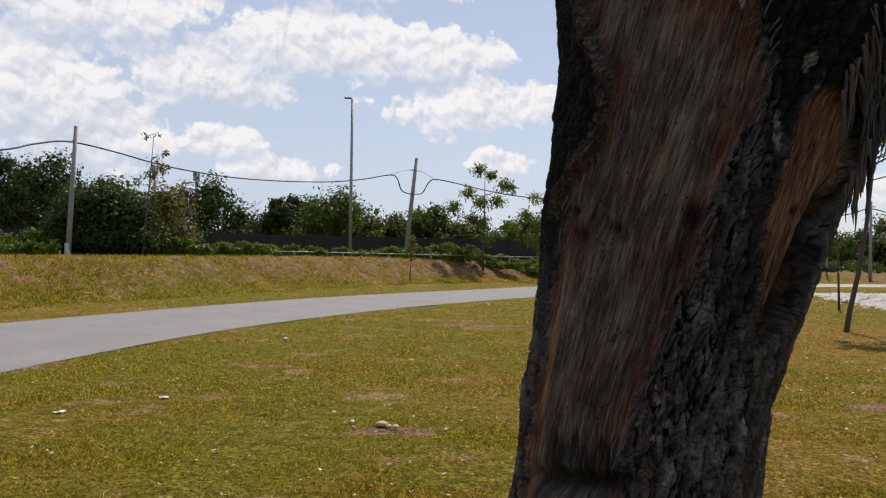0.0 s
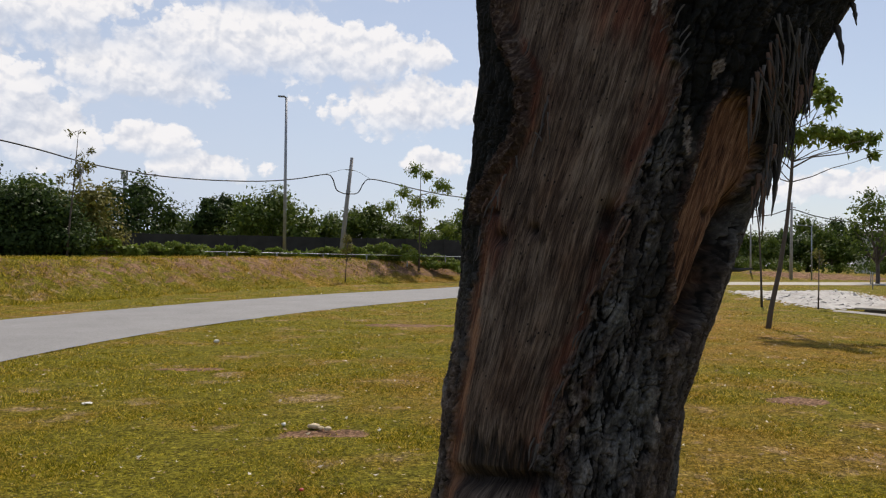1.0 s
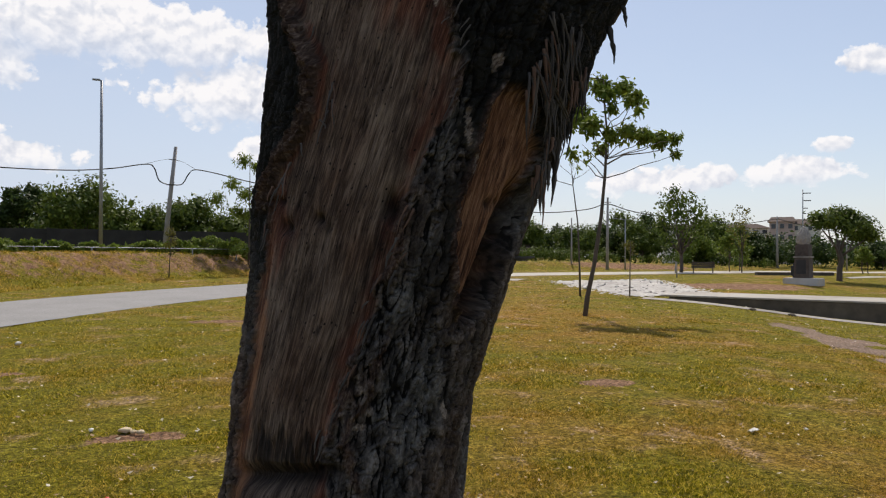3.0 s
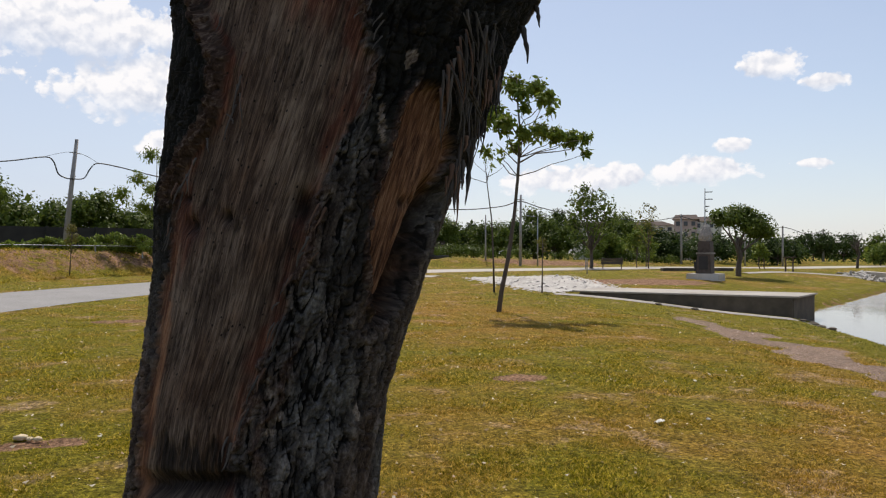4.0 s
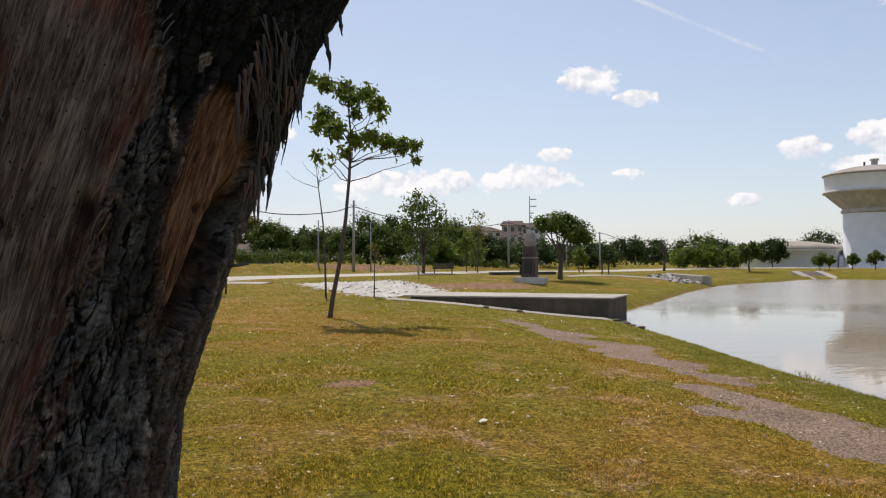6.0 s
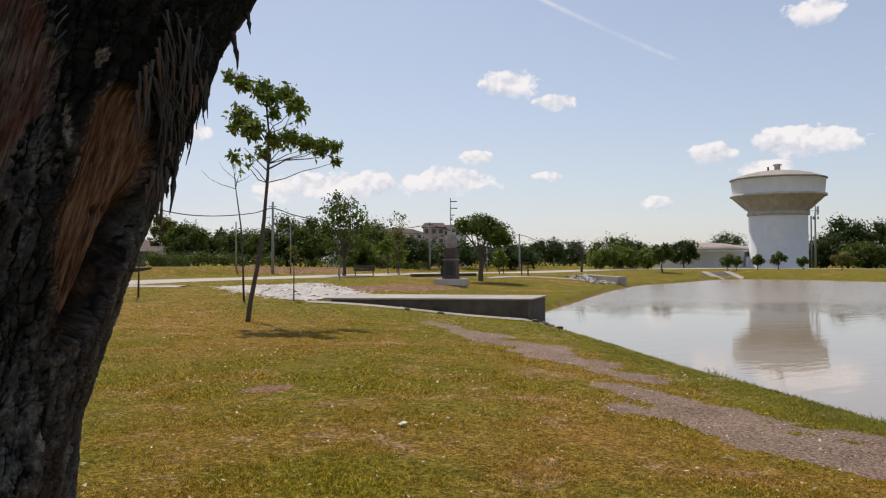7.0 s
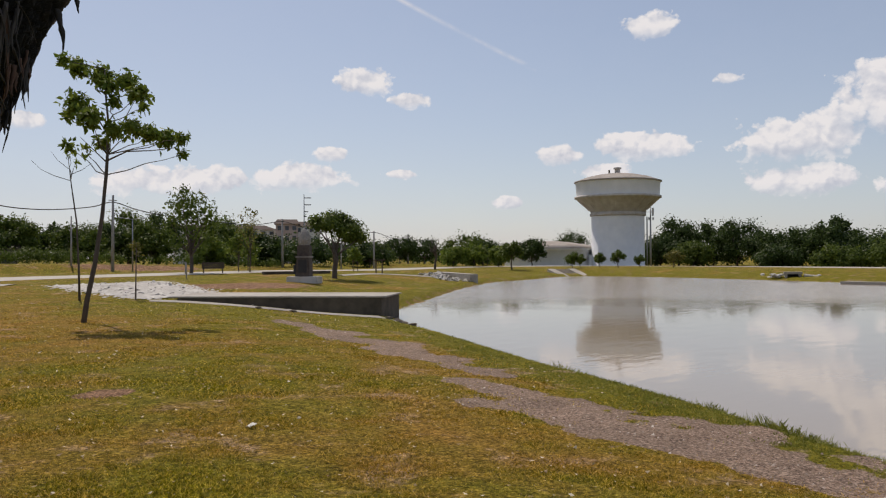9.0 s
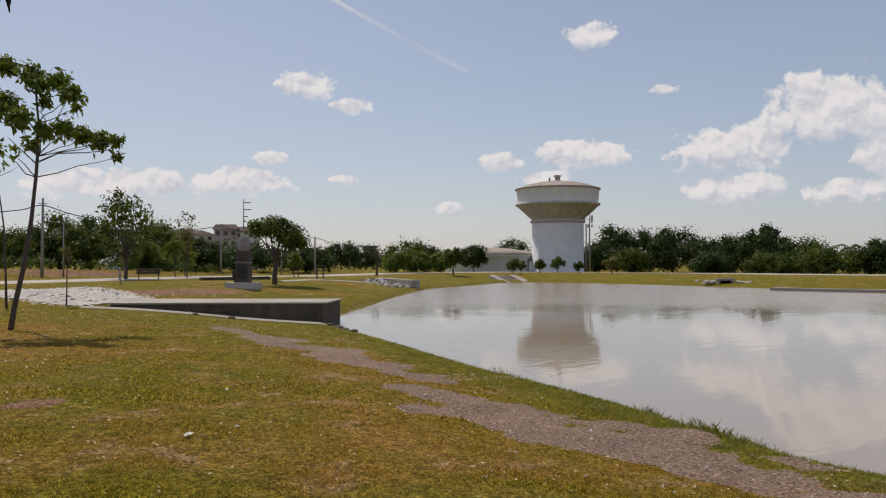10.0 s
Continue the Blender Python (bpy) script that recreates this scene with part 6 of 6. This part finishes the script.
BLADE = blade_material()
WEED = leafy("weeds", (.085, .10, .012), (.27, .27, .05), .6, .4)
for count, near, far, tall, wide in ((380000, 4.0, 9.5, .026, .005), (260000, 9.5, 20, .032, .0085), (110000, 20, 42, .035, .014)):
    x, y = sector(count // 9, near, far, -36, 90)
    spread = near * .0075
    x, y = np.repeat(x, 9)[:count] + q.normal(size=count // 9 * 9) * spread, np.repeat(y, 9)[:count] + q.normal(size=count // 9 * 9) * spread
    count = len(x)
    shore_ = np.full(count, 99.0)
    side_ = x > 4
    shore_[side_] = lake_off(x[side_], y[side_])
    grit_ = np.zeros(count)
    grit_[side_] = gravel_at(x[side_], y[side_])
    keep = (grit_ + q.normal(size=count) * .25 < .45) & (bare_at(x, y) + q.normal(size=count) * .2 < .6) & (shore_ > .1) & (road_off(x, y) > 2.6 + q.random(count) * .15) & (np.hypot((x - 24.3) / 5.2, (y - 33.2) / 2.6) + q.normal(size=count) * .15 > 1)
    x, y = x[keep], y[keep]
    zone_mask = shore_[keep] + q.normal(size=len(x)) * .35 < 1.4
    blades("lawn_grass", x[~zone_mask], y[~zone_mask], tall, wide, BLADE, "short sunlit lawn grass, green and straw-coloured", 1.0)
    if zone_mask.any():
        blades("shore_grass", x[zone_mask], y[zone_mask], tall * 1.4, wide, WEED, "fresh green grass beside the pond", .9)

# rough tussocks on the face of the bank
at_ = q.random(5200) * .62
pos = at_ * (len(TOE) - 1)
lo_ = pos.astype(int)
base_ = TOE[lo_] + (TOE[lo_ + 1] - TOE[lo_]) * (pos - lo_)[:, None]
dir_ = TOE[lo_ + 1] - TOE[lo_]
dir_ /= np.linalg.norm(dir_, axis=1)[:, None]
off_ = (-.3 + 5.2 * q.random(5200))[:, None]
spot = base_ + np.stack([-dir_[:, 1], dir_[:, 0]], 1) * off_
spot = np.repeat(spot, 9, axis=0) + q.normal(size=(5200 * 9, 2)) * .10
spot = spot[spot[:, 1] > 8]
blades("bank_grass", spot[:, 0], spot[:, 1], .13, .014, BLADE, "rough dry grass tussocks on the earth bank", .8)

# weeds at the water's edge
edge = spline([(9.5, .9), (10.27, 2.4), (11.26, 3.8), (12.7, 6.1), (14.1, 8.6), (17.4, 13.6), (20.2, 17.9)], 30)
pick = edge[q.integers(len(edge), size=5200)] + q.normal(size=(5200, 2)) * .13
blades("shore_grass", pick[:, 0] - .12, pick[:, 1] + .06, .055, .004, WEED, "ragged green grass along the pond's edge", .5)


def weed(x, y, tall, wide, seed):
    r = np.random.default_rng(seed)
    n = 260
    a, b = x + r.normal(size=n) * wide * .35, y + r.normal(size=n) * wide * .35
    z = np.maximum(height(a, b), WATER) - .02
    h = tall * .62 * (.35 + .75 * r.random(n))
    lx, ly = r.normal(size=n) * .35 * h, r.normal(size=n) * .35 * h
    w = r.random(n) * 6.28
    bx, by = np.cos(w) * .0028, np.sin(w) * .0028
    V = np.stack([np.stack([a - bx, b - by, z], 1), np.stack([a + bx, b + by, z], 1), np.stack([a + lx * .5 + bx, b + ly * .5 + by, z + h * .6], 1), np.stack([a + lx, b + ly, z + h * .95], 1)], 1).reshape(-1, 3) - np.array([x, y, ground_at(x, y)])
    o = thing("weed_clump", soup("weed_clump", V, np.arange(4 * n).reshape(-1, 4), WEED), "leafy green weed clump at the water's edge", "weeds", "weeds at the shore", "stuff", at=(x, y, ground_at(x, y)))


for i, (x, y, tall, wide) in enumerate(((10.2, 2.75, .3, .5), (10.45, 2.95, .28, .4), (9.95, 2.3, .22, .35), (11.1, 3.9, .25, .4), (11.5, 4.5, .18, .4), (13.3, 7.5, .28, .5), (12.9, 6.8, .16, .4), (9.6, 1.3, .16, .4), (9.3, .4, .18, .4), (12.2, 5.5, .14, .4), (14.6, 9.6, .14, .4), (9.15, 2.5, .10, .2))):
    weed(x, y, tall, wide, 300 + i)

# loose chips and pebbles on the worn path
x, y = sector(5200, 7.0, 24, 36, 90)
keep = gravel_at(x, y) > .45
x, y = x[keep], y[keep]
n = len(x)
s = .007 + .018 * q.random(n) ** 3
z = height(x, y) + s * .5
oct_ = np.array([(1, 0, 0), (-.5, .8, 0), (-.6, -.7, 0), (.1, 0, .8)])
V = (np.stack([x, y, z], 1)[:, None] + oct_[None] * (s[:, None, None] * (.7 + .6 * q.random((n, 4, 1))))).reshape(-1, 3)
i4 = np.arange(n)[:, None] * 4
T = np.concatenate([i4 + c for c in ([0, 1, 3], [1, 2, 3], [2, 0, 3])], 1).reshape(-1, 3)
k = material("path_pebbles")
isl = k.n("ShaderNodeNewGeometry").outputs["Random Per Island"]
thing("path_pebbles", soup("path_pebbles", V, T, finish(k, k.ramp(isl, [(0, (.12, .09, .07)), (.75, (.28, .22, .18)), (1, (.58, .53, .47))]), .9)), "loose pebbles and chips on the worn path", "gravel", kind="stuff")

# small chips between the rubble stones
u, v = q.random(2600), q.random(2600)
p_ = (quad[0] * (1 - u)[:, None] + quad[1] * u[:, None]) * (1 - v)[:, None] + (quad[3] * (1 - u)[:, None] + quad[2] * u[:, None]) * v[:, None] + q.normal(size=(2600, 2)) * .35
s = .04 + .09 * q.random(2600)
c_ = np.stack([p_[:, 0], p_[:, 1], height(p_[:, 0], p_[:, 1]) + .04], 1)
V = (c_[:, None] + (oct_ * (1, 1, .4))[None] * (s[:, None, None] * (.7 + .6 * q.random((2600, 4, 1))))).reshape(-1, 3)
i4 = np.arange(2600)[:, None] * 4
T = np.concatenate([i4 + c for c in ([0, 1, 3], [1, 2, 3], [2, 0, 3])], 1).reshape(-1, 3)
thing("rubble_chips", soup("rubble_chips", V, T, STONE), "small pale chips between the rubble stones", "rubble", kind="stuff")
